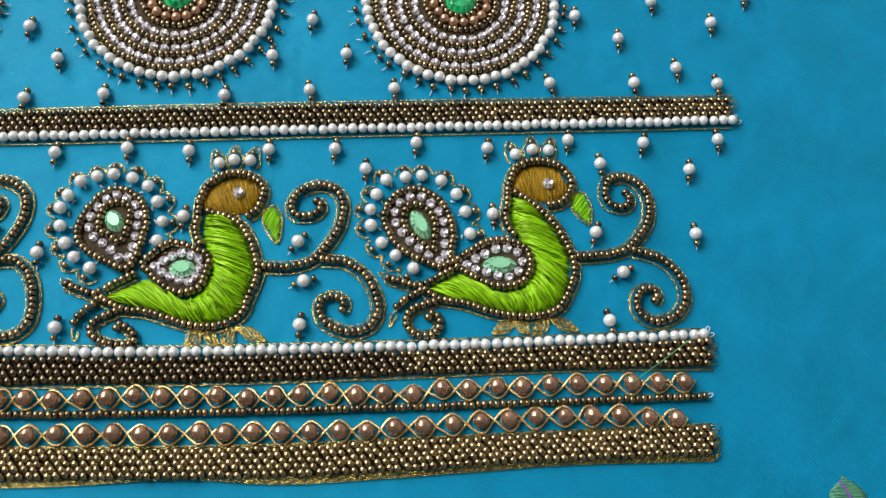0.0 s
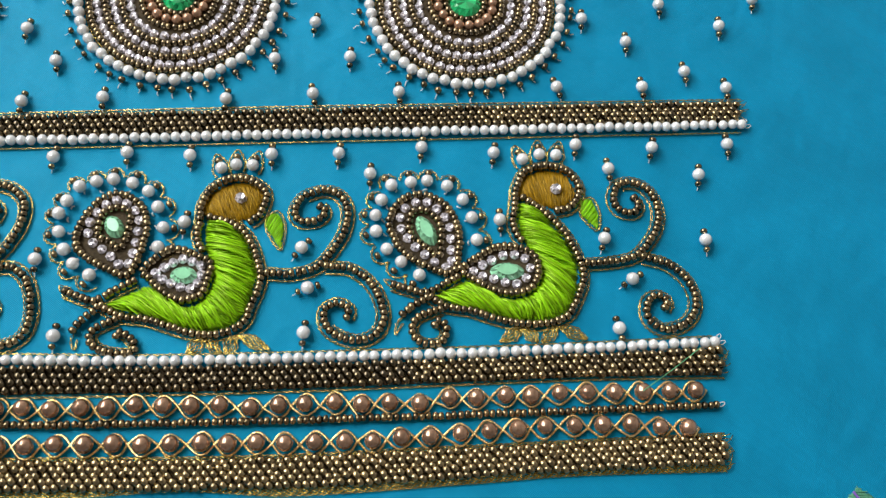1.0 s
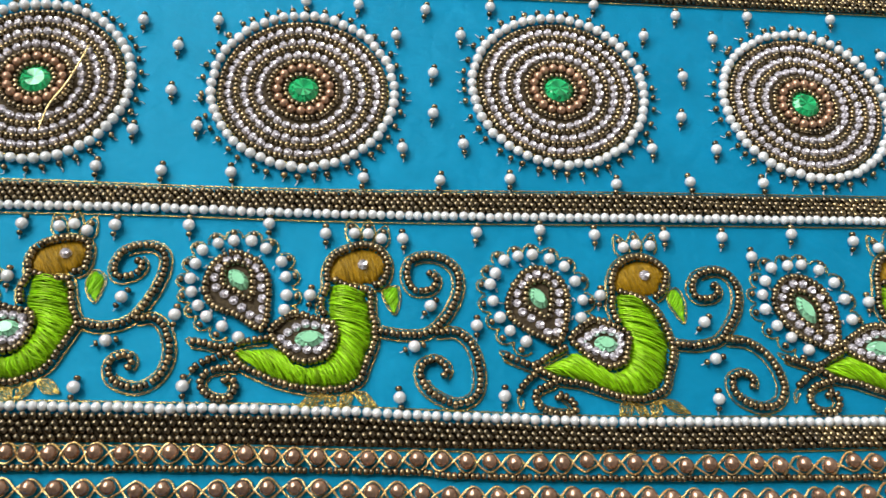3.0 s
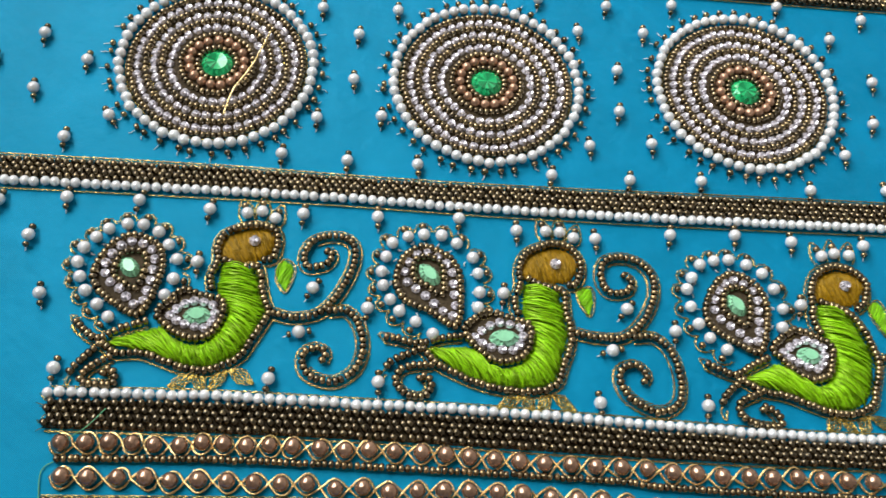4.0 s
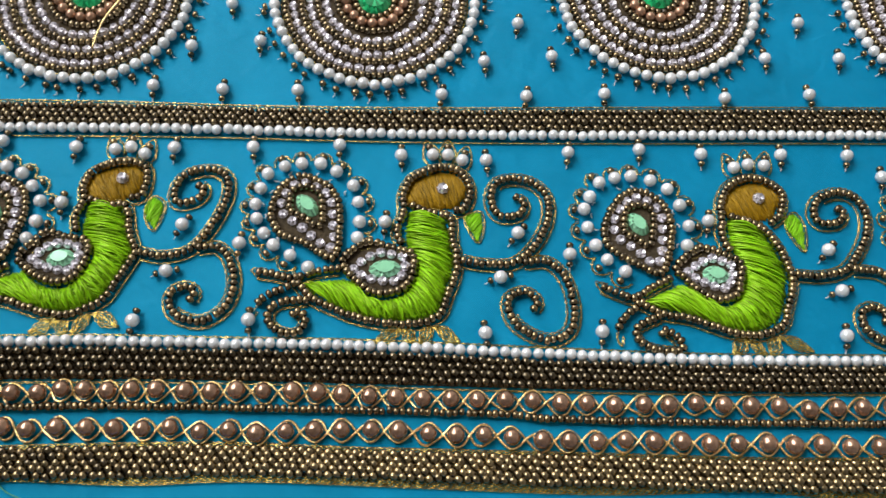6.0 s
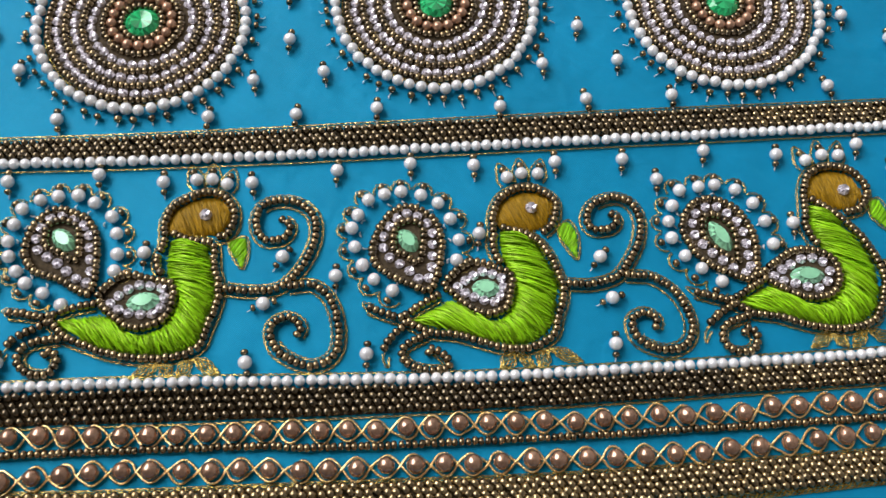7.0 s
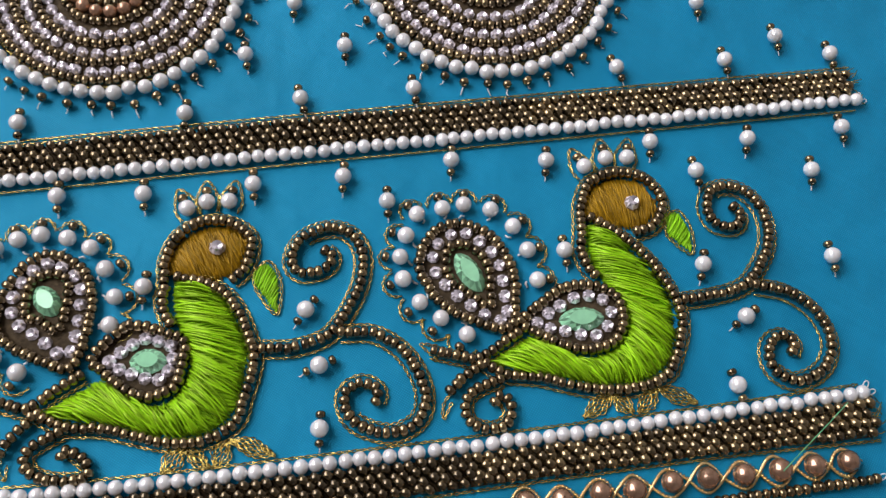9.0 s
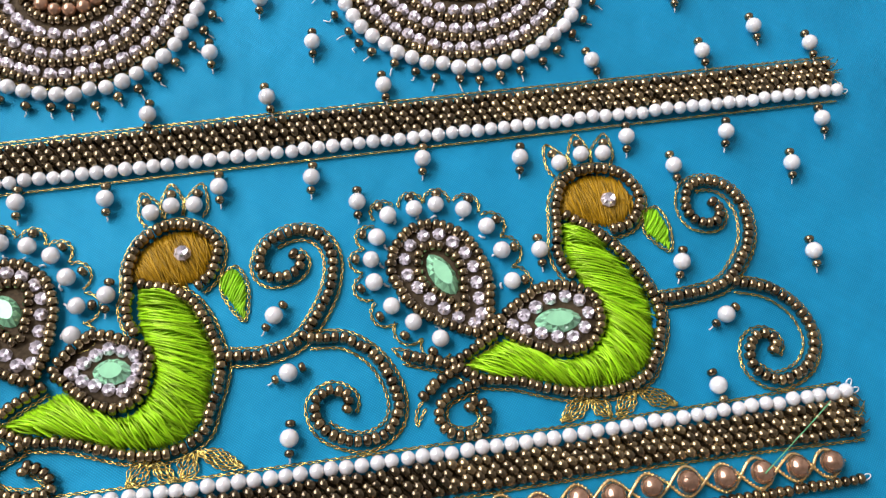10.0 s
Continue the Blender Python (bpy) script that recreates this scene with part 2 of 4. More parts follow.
SEED = bead("seed_bead", 0.645, 1.05, 13)
TINY = bead("tiny_bead", 0.61, 0.95)
SLIM = bead("slim_bead", 0.6, 0.95)
BAND = bead("band_bead", 0.70, 1.12, 11)
PEARL_BIG = ball(1.5, PEARL, "pearl")
PEARL_ROW = ball(1.22, PEARL, "row_pearl", 0.97)
PEARL_RING = ball(1.4, PEARL, "ring_pearl")
COPPER_BIG = ball(1.9, COPPER, "copper_pearl")
ROSE_BIG = ball(1.28, ROSE, "rose_pearl")
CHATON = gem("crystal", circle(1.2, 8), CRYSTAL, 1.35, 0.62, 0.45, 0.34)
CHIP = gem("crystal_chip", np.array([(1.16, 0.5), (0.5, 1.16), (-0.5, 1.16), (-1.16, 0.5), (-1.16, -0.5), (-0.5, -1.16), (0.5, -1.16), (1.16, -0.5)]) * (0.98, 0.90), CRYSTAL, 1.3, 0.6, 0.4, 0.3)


def thing(name, at, label, category, group="", kind=""):
    ob = new(name)
    ob.empty_display_size = 0.002
    ob.location = (at[0] * MM, at[1] * MM, at[2] * MM if len(at) > 2 else 0)
    return tagged(ob, label, category, group, kind)


def put(name, data, parent, xy, z, turn=0.0, tip=0.0, size=1.0):
    """A shared mesh as a part, at a place in mm; turn about the upright, tip about its own y."""
    ob = new(name, data)
    ob.parent = parent
    base = parent.location if parent.parent is None else parent.parent.location + parent.location
    ob.matrix_basis = Matrix.LocRotScale((xy[0] * MM - base.x, xy[1] * MM - base.y, z * MM - base.z), Euler((0, tip, turn)), (size, size, size))
    return ob


def sewn(name, verts, faces, mat, parent, label="", smooth=True):
    """A mesh in mm, in the place's own measures, as a part."""
    base = parent.location if parent.parent is None else parent.parent.location
    v = np.array(verts) * MM - np.array(base)
    ob = new(name, mesh_of(name, v, faces, mat, smooth))
    ob.parent = parent
    return tagged(ob, label)


def strung(line, parent, rng, pitch=1.33, count=0, closed=False, data=None, name="seed_bead", r=0.98, ends=0.0):
    """Beads strung along a line."""
    pos, way = along(line, count, pitch, ends)
    if closed:
        pos, way = pos[:-1], way[:-1]
    for p, w in zip(pos, way):
        put(name, data or SEED, parent, p + rng.normal(0, 0.07, 2), r, np.arctan2(w[1], w[0]) + rng.normal(0, 0.09), rng.normal(0, 0.06), rng.uniform(0.93, 1.05))


def joined(data, places, name, parent, label=""):
    """Many beads of one kind in one mesh: places of (x, y, z, turn)."""
    v0 = np.array([v.co[:] for v in data.vertices]) / MM
    f0 = [tuple(p.vertices) for p in data.polygons]
    verts, faces = [], []
    for x, y, z, a in places:
        c, s = np.cos(a), np.sin(a)
        start = len(verts)
        verts.extend(np.stack([x + c * v0[:, 0] - s * v0[:, 1], y + s * v0[:, 0] + c * v0[:, 1], z + v0[:, 2]], 1))
        faces.extend([tuple(start + k for k in f) for f in f0])
    ob = sewn(name, verts, faces, data.materials[0], parent, label)
    return tagged(ob, kind="stuff")


# ---- the room and the cloth
def box(name, x0, x1, y0, y1, z0, z1, mat, label):
    v = [(x, y, z) for z in (z0, z1) for y in (y0, y1) for x in (x0, x1)]
    f = [(0, 2, 3, 1), (4, 5, 7, 6), (0, 1, 5, 4), (2, 6, 7, 3), (0, 4, 6, 2), (1, 3, 7, 5)]
    return tagged(new(name, mesh_of(name, v, f, mat, False)), label, name.split("_")[0], kind="structure")


X0, X1, Y0, Y1, H = ROOM
box("floor", X0, X1, Y0, Y1, -0.10, -0.0012, BOARD, "plain dark floor under the stretched cloth")
box("ceiling", X0 - 0.15, X1 + 0.15, Y0 - 0.15, Y1 + 0.15, H, H + 0.1, PLASTER, "plain pale plaster ceiling of the room")
box("wall_south", X0, X1, Y0 - 0.15, Y0, -0.10, H, PLASTER, "plain pale plaster wall of the room")
box("wall_north", X0, X1, Y1, Y1 + 0.15, -0.10, H, PLASTER, "plain pale plaster wall of the room")
box("wall_east", X1, X1 + 0.15, Y0 - 0.15, Y1 + 0.15, -0.10, H, PLASTER, "plain pale plaster wall of the room")


def window_wall():
    """The west wall, with the window's opening through it."""
    bm = bmesh.new()
    a, b = Y0 - 0.15, Y1 + 0.15
    for y0, y1, z0, z1 in ((a, WIN[0], -0.10, H), (WIN[1], b, -0.10, H), (WIN[0], WIN[1], -0.10, WIN[2]), (WIN[0], WIN[1], WIN[3], H)):
        m = Matrix.LocRotScale((X0 - 0.075, (y0 + y1) / 2, (z0 + z1) / 2), None, (0.15, y1 - y0, z1 - z0))
        bmesh.ops.create_cube(bm, size=1, matrix=m)
    bmesh.ops.remove_doubles(bm, verts=bm.verts, dist=1e-5)
    me = bpy.data.meshes.new("wall_west")
    bm.to_mesh(me)
    bm.free()
    me.materials.append(PLASTER)
    tagged(new("wall_west", me), "plain pale plaster wall with a window opening", "wall", kind="structure")


window_wall()


def cloth():
    """The stretched silk: a thin sheet, very slightly uneven."""
    xs, ys = np.linspace(-0.42, 0.42, 141), np.linspace(-0.34, 0.42, 127)
    verts, faces = [], []
    for level in (0, 1):
        for y in ys:
            for x in xs:
                z = -0.00005 - 0.00035 * (0.5 + 0.5 * noise.noise((x * 14, y * 14, 0.3)))
                verts.append((x, y, z if level == 0 else z - 0.0004))
    n, m = len(xs), len(ys)
    for level in (0, 1):
        for j in range(m - 1):
            for i in range(n - 1):
                a = level * n * m + j * n + i
                q = (a, a + 1, a + n + 1, a + n)
                faces.append(q if level == 0 else q[::-1])
    rim = [i for i in range(n)] + [j * n + n - 1 for j in range(1, m)] + [(m - 1) * n + i for i in range(n - 2, -1, -1)] + [j * n for j in range(m - 2, 0, -1)]
    for a, b in zip(rim, rim[1:] + rim[:1]):
        faces.append((b, a, a + n * m, b + n * m))
    tagged(new("silk_cloth", mesh_of("silk_cloth", verts, faces, BLUE)), "turquoise blue silk cloth stretched flat for embroidery", "cloth")


cloth()


def edging():
    """A second, brighter cloth whose scalloped edge lies over the silk."""
    top = spline([(-260, -31), (-220, -31.5), (-180, -32.2), (-149, -33.2), (-137, -34.4), (-123, -34.0), (-101, -35.6), (-80, -39), (-40, -48), (20, -62)], step=0.8)
    pos, way = along(top, pitch=0.8)
    s = np.arange(len(pos)) * 0.8
    rise = 1.1 * np.abs(np.sin(np.pi * s / 7.5 + 0.6 * np.sin(s / 13))) ** 0.6
    verts, faces = [], []
    rows = ((0, 1.0), (1.2, 1.9), (6, 2.3), (18, 1.6), (60, 1.2))
    for d, z in rows:
        for p, w, k in zip(pos, way, rise):
            verts.append((p[0] + w[1] * d, p[1] - w[0] * d + k * max(0, 1 - d / 8), z))
    n = len(pos)
    for d, z in rows:
        for p, w, k in zip(pos, way, rise):
            verts.append((p[0] + w[1] * d, p[1] - w[0] * d + k * max(0, 1 - d / 8), max(0.0, z - 0.4)))
    m = len(rows)
    for lev in (0, 1):
        for j in range(m - 1):
            for i in range(n - 1):
                a = lev * n * m + j * n + i
                q = (a, a + n, a + n + 1, a + 1)
                faces.append(q if lev == 0 else q[::-1])
    for i in range(n - 1):
        faces.append((i, i + 1, i + 1 + n * m, i + n * m))
    me = mesh_of("edging_cloth", np.array(verts) * MM, faces, EDGING)
    tagged(new("edging_cloth", me), "bright blue cloth with scalloped edge lying over the silk", "cloth")


edging()

# ---- straight borders
P1 = spline([(-168.4, 51.3), (-129.5, 51.9), (-89.4, 52.3), (-48.3, 52.0), (-6.4, 52.4), (48.8, 53.6), (83.2, 54.2), (118.2, 54.9), (160.4, 55.7)])
B1_TOP = spline([(-169.5, 58.2), (-117, 58.9), (-76, 58.5), (-34, 58.9), (33, 60.6), (90.4, 61.6), (161.8, 62.6)])
P2 = spline([(-145.5, -0.1), (-110.9, 0.8), (-80.4, 0.6), (-49.4, 0.4), (-10.5, -0.9), (21, -1.8), (50.5, -1.8), (81.6, -1.5), (113.4, -1.0), (145.2, 0)])
B2_BOT = spline([(-145, -7.7), (-85, -7.1), (-8, -8.3), (52, -8.3), (113, -7.2), (146.4, -7.4)])
CHAIN_A = spline([(-140.8, -10.8), (-107, -9.9), (-79, -9.9), (-48.4, -10.5), (-8, -11.7), (24, -11.6), (50, -12.2), (81, -11.9), (110, -10.9), (139, -10.8)])
SINGLE = spline([(-141, -14.3), (-109, -13.1), (-73, -13.2), (-23.7, -13.9), (-6.7, -15), (40, -15.4), (88, -15.1), (143.5, -14.3)])
CHAIN_B = spline([(-139.6, -18.3), (-106, -17.5), (-78.7, -18.1), (-48.5, -17.8), (-8, -19.2), (38.8, -20), (70, -20), (94, -18.9), (118, -18), (137.5, -18.9)])
B3_TOP = spline([(-143, -22.6), (-84.6, -20.9), (-48.6, -21.7), (-5.6, -22.4), (40.8, -23.2), (88, -22.3), (144.5, -21)])
B3_BOT = spline([(-143, -28.1), (-95, -27.5), (-69, -26.7), (-4.7, -28.5), (52.7, -29.3), (99.8, -27.8), (144.6, -27.0)])
HEM = spline([(-142.4, -29.6), (-120, -28.1), (-95, -28.7), (-69, -27.9), (-4.5, -29.9), (29.6, -29.2), (52.7, -30.7), (87.8, -29.4), (111.7, -28.3), (143.8, -28.3)])


def height_at(line, x):
    return np.interp(x, line[:, 0], line[:, 1])


def woven_band(name, label, low, high, x0, x1, rows, seed, near):
    """A band of slanting bead strands between two lines; the stretch near is laid bead by bead."""
    rng = np.random.default_rng(seed)
    band = thing(name, ((x0 + x1) / 2, (height_at(low, 0) + height_at(high, 0)) / 2), label, "bead band", "bead borders")
    pitch, rest, laid = 1.86, [], 0
    for i in range(int((x1 - x0) / pitch) + 1):
        for r in range(rows):
            x = x0 + i * pitch + (r % 2) * pitch / 2 + rng.normal(0, 0.14)
            if x > x1 + 0.6:
                continue
            f = (r + 0.5) / rows
            y = height_at(low, x) * (1 - f) + height_at(high, x) * f + rng.normal(0, 0.12)
            turn = radians(43) + rng.normal(0, 0.16)
            z = 0.85 + 0.25 * (r % 2) + rng.normal(0, 0.08)
            if near[0] <= x <= near[1] and laid < 300:
                put("seed_bead", BAND, band, (x, y), z, turn, rng.normal(0, 0.12), rng.uniform(0.92, 1.06))
                laid += 1
            else:
                rest.append((x, y, z, turn))
    joined(BAND, rest, "bead_rest", band)
    band_underlay(band, low, high, x0, x1)
    return band


def underlay(parent, line, name="underlay"):
    """Dark sheet added under close-set beads to darken the gaps between them."""
    pos, way = along(line, pitch=0.8)
    c = pos.mean(0)
    n = len(pos)
    verts = [(*(c + (p - c) * k), z) for k, z in ((1.0, 0.02), (0.97, 0.3), (0.5, 0.36)) for p in pos] + [(*c, 0.36)]
    faces = [(a * n + i, a * n + (i + 1) % n, (a + 1) * n + (i + 1) % n, (a + 1) * n + i) for a in (0, 1) for i in range(n)]
    faces += [(2 * n + i, 2 * n + (i + 1) % n, 3 * n) for i in range(n)]
    return sewn(name, verts, faces, UNDERLAY, parent, "dark brown sheet added to darken gaps in bead and crystal rings")


def band_underlay(parent, low, high, x0, x1):
    # dark strip added under the band, its colour darkens the bead gaps
    xs = np.linspace(x0, x1, 160)
    rows = ((0, 0.02), (0.04, 0.3), (0.96, 0.3), (1, 0.02))
    verts = [(x, height_at(low, x) * (1 - k) + height_at(high, x) * k, z) for k, z in rows for x in xs]
    n = len(xs)
    faces = [(r * n + i, r * n + i + 1, (r + 1) * n + i + 1, (r + 1) * n + i) for r in range(3) for i in range(n - 1)]
    return sewn("underlay", verts, faces, UNDERLAY, parent, "dark brown strip added to darken gaps in the bead band")


def gold_lines(parent, lines, seed, name="gold_thread"):
    rng = np.random.default_rng(seed)
    strands = [s for line in lines for s in braid(line, rng)]
    v, f = tubes(strands, 0.115, 4)
    return sewn(name, v, f, ZARI, parent, "gold metallic chain-stitch thread")


def shifted(line, dy):
    return line + np.array((0, dy))


upper = woven_band("bead_border", "bronze seed bead border edged with gold thread", shifted(P1, 1.35), shifted(B1_TOP, -0.5), -168.4, 160.6, 4, 11, (95, 162))
gold_lines(upper, [shifted(B1_TOP, 0.95), shifted(B1_TOP, 0.2), shifted(P1, -1.7)], 1)
middle = woven_band("bead_border", "bronze seed bead border below the peacock row", B2_BOT, shifted(P2, -1.35), -145.2, 145.4, 4, 12, (78, 146))
gold_lines(middle, [shifted(P2, 1.6), shifted(B2_BOT, -0.7)], 2)
lower = woven_band("bead_border", "wide bronze seed bead border at the sleeve hem", B3_BOT, B3_TOP, -142.0, 143.5, 5, 13, (-144, -88))
gold_lines(lower, [HEM, shifted(HEM, 0.8), shifted(HEM, 0.35), shifted(HEM, 1.25), shifted(B3_TOP, 0.7), shifted(B3_TOP, 0.2)], 3)
TOP_LINE = spline([(-190, 124.5), (-60, 125.5), (58, 126.4), (168, 127.3)])
topmost = woven_band("bead_border", "bronze seed bead border above the medallions", shifted(TOP_LINE, 0.8), shifted(TOP_LINE, 6.2), -188, 167, 4, 14, (66, 167))
gold_lines(topmost, [TOP_LINE], 4)


def fray(parent, x, low, high, way, seed):
    """Cut thread ends, gold and bronze, sticking out where a band stops."""
    rng = np.random.default_rng(seed)
    ends = []
    for y in np.linspace(low, high, 13):
        a, long = rng.normal(0, 0.55), rng.uniform(0.9, 2.6)
        u = np.linspace(0, 1, 6)
        bend = rng.normal(0, 0.9) * u ** 2
        px, py = long * u * np.cos(a) - 0.8 + 0.2 * bend, long * u * np.sin(a) + bend
        ends.append(np.c_[x + way * px, y + rng.normal(0, 0.3) + py, 0.5 + 0.5 * np.sin(np.pi * u) * rng.uniform(0.2, 1.2)])
    v, f = tubes(ends, 0.1, 4)
    tagged(sewn("thread_fringe", v, f, ZARI, parent, "frayed gold thread ends"), kind="stuff")


for band, x0, x1, lows, highs, seed in ((upper, -169.0, 161.6, P1, B1_TOP, 51), (middle, -145.8, 146.6, B2_BOT, P2, 53), (lower, -142.6, 144.6, HEM, B3_TOP, 55)):
    for x, way in ((x0, -1), (x1, 1)):
        fray(band, x, height_at(lows, x), height_at(highs, x), way, seed + way)


def knot(parent, at, turn):
    """A small loop of pale thread where a string ends."""
    a = np.linspace(-2.4, 2.4, 9)
    x, y = 0.75 + 0.75 * np.cos(a), 0.42 * np.sin(a)
    c, s = np.cos(turn), np.sin(turn)
    v, f = tubes([np.c_[at[0] + c * x - s * y, at[1] + s * x + c * y, 0.35 + 0.2 * np.cos(a)]], 0.11, 4)
    sewn("thread_loop", v, f, WHITE_THREAD, parent, "pale thread loop")


def pearl_row(line, label, seed):
    rng = np.random.default_rng(seed)
    pos, way = along(line, pitch=2.37)
    row = thing("pearl_row", (0, height_at(line, 0)), label, "pearl string", "pearl rows")
    for p, w in zip(pos, way):
        put("pearl", PEARL_ROW, row, p + rng.normal(0, 0.1, 2), 1.22, np.arctan2(w[1], w[0]), 0, rng.uniform(0.96, 1.04))
    knot(row, pos[-1] + (1.2, -0.2), 0.3)
    knot(row, pos[-1] + (0.9, 0.7), 1.0)


pearl_row(P1, "row of small white pearls under the bead border", 21)
pearl_row(P2, "row of small white pearls above the bead border", 22)

row = thing("bead_row", (0, -14.5), "single row of bronze seed beads between copper pearls", "bead string")
strung(SINGLE, row, np.random.default_rng(31), pitch=1.36, data=SLIM, r=0.9)
knot(row, SINGLE[-1] + (0.6, 0), 0.4)


def copper_chain(line, places, label, seed):
    """Copper pearls, each held in the eye of two crossing gold wires."""
    rng = np.random.default_rng(seed)
    count = places[-1][0] + 1
    x = np.interp(np.arange(count), [p[0] for p in places], [p[1] for p in places]) + rng.normal(0, 0.2, count)
    pos = np.stack([x, height_at(line, x) + rng.normal(0, 0.28, count)], 1)
    chain = thing("pearl_chain", (0, height_at(line, 0)), label, "pearl chain", "copper pearl chains")
    for p in pos:
        put("copper_pearl", COPPER_BIG, chain, p, 1.88, rng.uniform(0, 6), rng.uniform(0, 3), rng.uniform(0.93, 1.04))
    # eyes: swing out at each pearl, cross halfway to the next
    for sign in (1, -1):
        pts = []
        for i in range(count):
            side = sign if i % 2 == 0 else -sign
            wide, slip = rng.uniform(2.15, 2.5), rng.normal(0, 0.2)
            for along_x, out in ((-1.35, 0.72), (0, 1), (1.35, 0.72)):
                pts.append((pos[i][0] + along_x + slip, pos[i][1] + side * out * wide))
            if i < count - 1:
                m = (pos[i] + pos[i + 1]) / 2
                pts.append((m[0] + rng.normal(0, 0.15), m[1] + rng.normal(0, 0.12)))
        run = spline([(pos[0][0] - 2.5, pos[0][1])] + pts + [(pos[-1][0] + 2.6, pos[-1][1])], step=0.3)
        k = np.arange(len(run))
        flat = np.c_[run, 0.55 + 0.25 * sign * np.sin(k * 0.12)]
        v, f = tubes([flat], 0.29, 6)
        sewn("gold_wire", v, f, WIRE, chain, "coiled gold wire")
        # coil turns on the wire
        turns = []
        p2, w2 = along(run, pitch=0.62)
        for p, w in zip(p2, w2):
            n = np.array((-w[1], w[0]))
            turns.append([(*(p + n * 0.33 * np.cos(a) + w * 0.1 * a / 3), 0.55 + 0.34 * np.sin(a)) for a in np.linspace(-0.3, np.pi + 0.3, 5)])
        v, f = tubes(turns, 0.11, 4)
        tagged(sewn("wire_coil", v, f, WIRE, chain), kind="stuff")
    return chain


# which pearl lies how far along: set closer towards the west end
copper_chain(CHAIN_A, ((0, -140.5), (10, -92.2), (20, -37.6), (31, 25.2), (36, 54.9), (46, 115.2), (50, 139.2)), "upper chain of copper pearls looped in gold wire", 41)
copper_chain(CHAIN_B, ((0, -139.3), (10, -82.8), (20, -24.9), (29, 27.3), (34, 56.8), (44, 117.8), (47, 136.2)), "lower chain of copper pearls looped in gold wire", 42)


# ---- medallions
def medallion(c, seed, label):
    rng = np.random.default_rng(seed)
    m = thing("medallion", c, label, "medallion", "round medallions")
    c = np.array(c)
    turn = rng.uniform(0, 6)
    stone = gem("green_stone", circle(4.0, 16), EMERALD, 1.9, 0.66, 0.7, 0.25)
    ob = put("green_stone", stone, m, c, 0.2, turn)
    ob["label"] = "round emerald green glass stone"
    underlay(m, c + circle(23.4, 90))

    def ring(r, pitch, data, name, z, wobble=0.1, n=0):
        n = n or int(round(2 * np.pi * r / pitch))
        a0 = rng.uniform(0, 6)
        for k in range(n):
            a = a0 + 2 * np.pi * k / n + rng.normal(0, 0.04) * 1.5 / r
            p = c + (r + rng.normal(0, wobble)) * np.array((np.cos(a), np.sin(a)))
            put(name, data, m, p, z, a + np.pi / 2 + rng.normal(0, 0.08), rng.normal(0, 0.14), rng.uniform(0.94, 1.05))

    ring(4.95, 1.45, TINY, "seed_bead", 0.92)
    ring(7.1, 2.6, ROSE_BIG, "copper_pearl", 1.28, n=17)
    for r in (9.25, 14.0, 18.1):
        ring(r, 1.4, TINY, "seed_bead", 0.92)
    ring(22.0, 1.4, TINY, "seed_bead", 0.92)
    for r in (11.95, 16.05, 20.1):
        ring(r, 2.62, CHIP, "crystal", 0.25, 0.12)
    ring(24.7, 2.87, PEARL_RING, "pearl", 1.4, 0.16)
    n = 42
    ends = []
    for k in range(n):
        a = turn + 2 * np.pi * k / n + rng.normal(0, 0.02)
        d = np.array((np.cos(a), np.sin(a)))
        p = c + (27.3 + rng.normal(0, 0.15)) * d
        put("picot_bead", TINY, m, p, 0.88, a + rng.normal(0, 0.25), 0, rng.uniform(0.92, 1.08))
        q = p + d * 0.8
        ends.append([(*q, 0.35), (*(q + d * 0.5 + rng.normal(0, 0.2, 2)), 0.25), (*(q + d * 1.1 + rng.normal(0, 0.35, 2)), 0.15)])
    v, f = tubes(ends, 0.13, 4)
    tagged(sewn("thread_fringe", v, f, WHITE_THREAD, m, "pale thread ends"), kind="stuff")
    # gold couching ring inside the pearls
    lines = [c + circle(22.95, 120), c + circle(17.05, 100)]
    gold_lines(m, [np.vstack([l, l[:1]]) for l in lines], seed + 5)
    return m


medallion((-120.8, 89.9), 101, "round medallion of crystals and pearls, loose gold thread across")
medallion((-50.3, 90.1), 102, "round medallion of crystal rings with green centre stone")
medallion((21.0, 93.7), 103, "round medallion of crystal rings with green centre stone")
medallion((93.8, 92.2), 104, "round medallion of crystals and pearls at the row's end")

# ---- the peacocks: one drawing, followed by hand with small drifts
ANCHOR = np.array([(112.6, 38.3), (81.6, 27.6), (99.9, 17.7), (122.1, 27.8), (118.7, 34.6), (130.9, 41.0), (136.5, 30.2), (126.1, 37.4), (128.7, 31.9), (118.4, 19.6), (131.2, 21.0), (142.6, 9.2), (134.3, 2.9), (130.7, 8.7), (133.9, 11.5), (103.9, 5.4), (116.8, 16.8), (113.0, 27.9), (102.1, 30.4), (110.7, 44.8), (117.8, 37.0), (73.3, 15.0), (75.7, 8.0), (80.7, 0.9), (85.4, 3.3), (81.7, 37.3), (73.5, 31.6), (89.0, 23.7), (87.1, 17.5), (89.5, 18.3), (100.6, 24.0), (106.9, 17.6), (98.5, 12.7), (109.6, 47.9), (90.8, 8.9), (111.0, 30.7), (107.4, 33.9), (104.6, 36.4), (103.5, 39.3), (105.9, 43.3), (115.5, 43.5), (115.0, 33.3)])
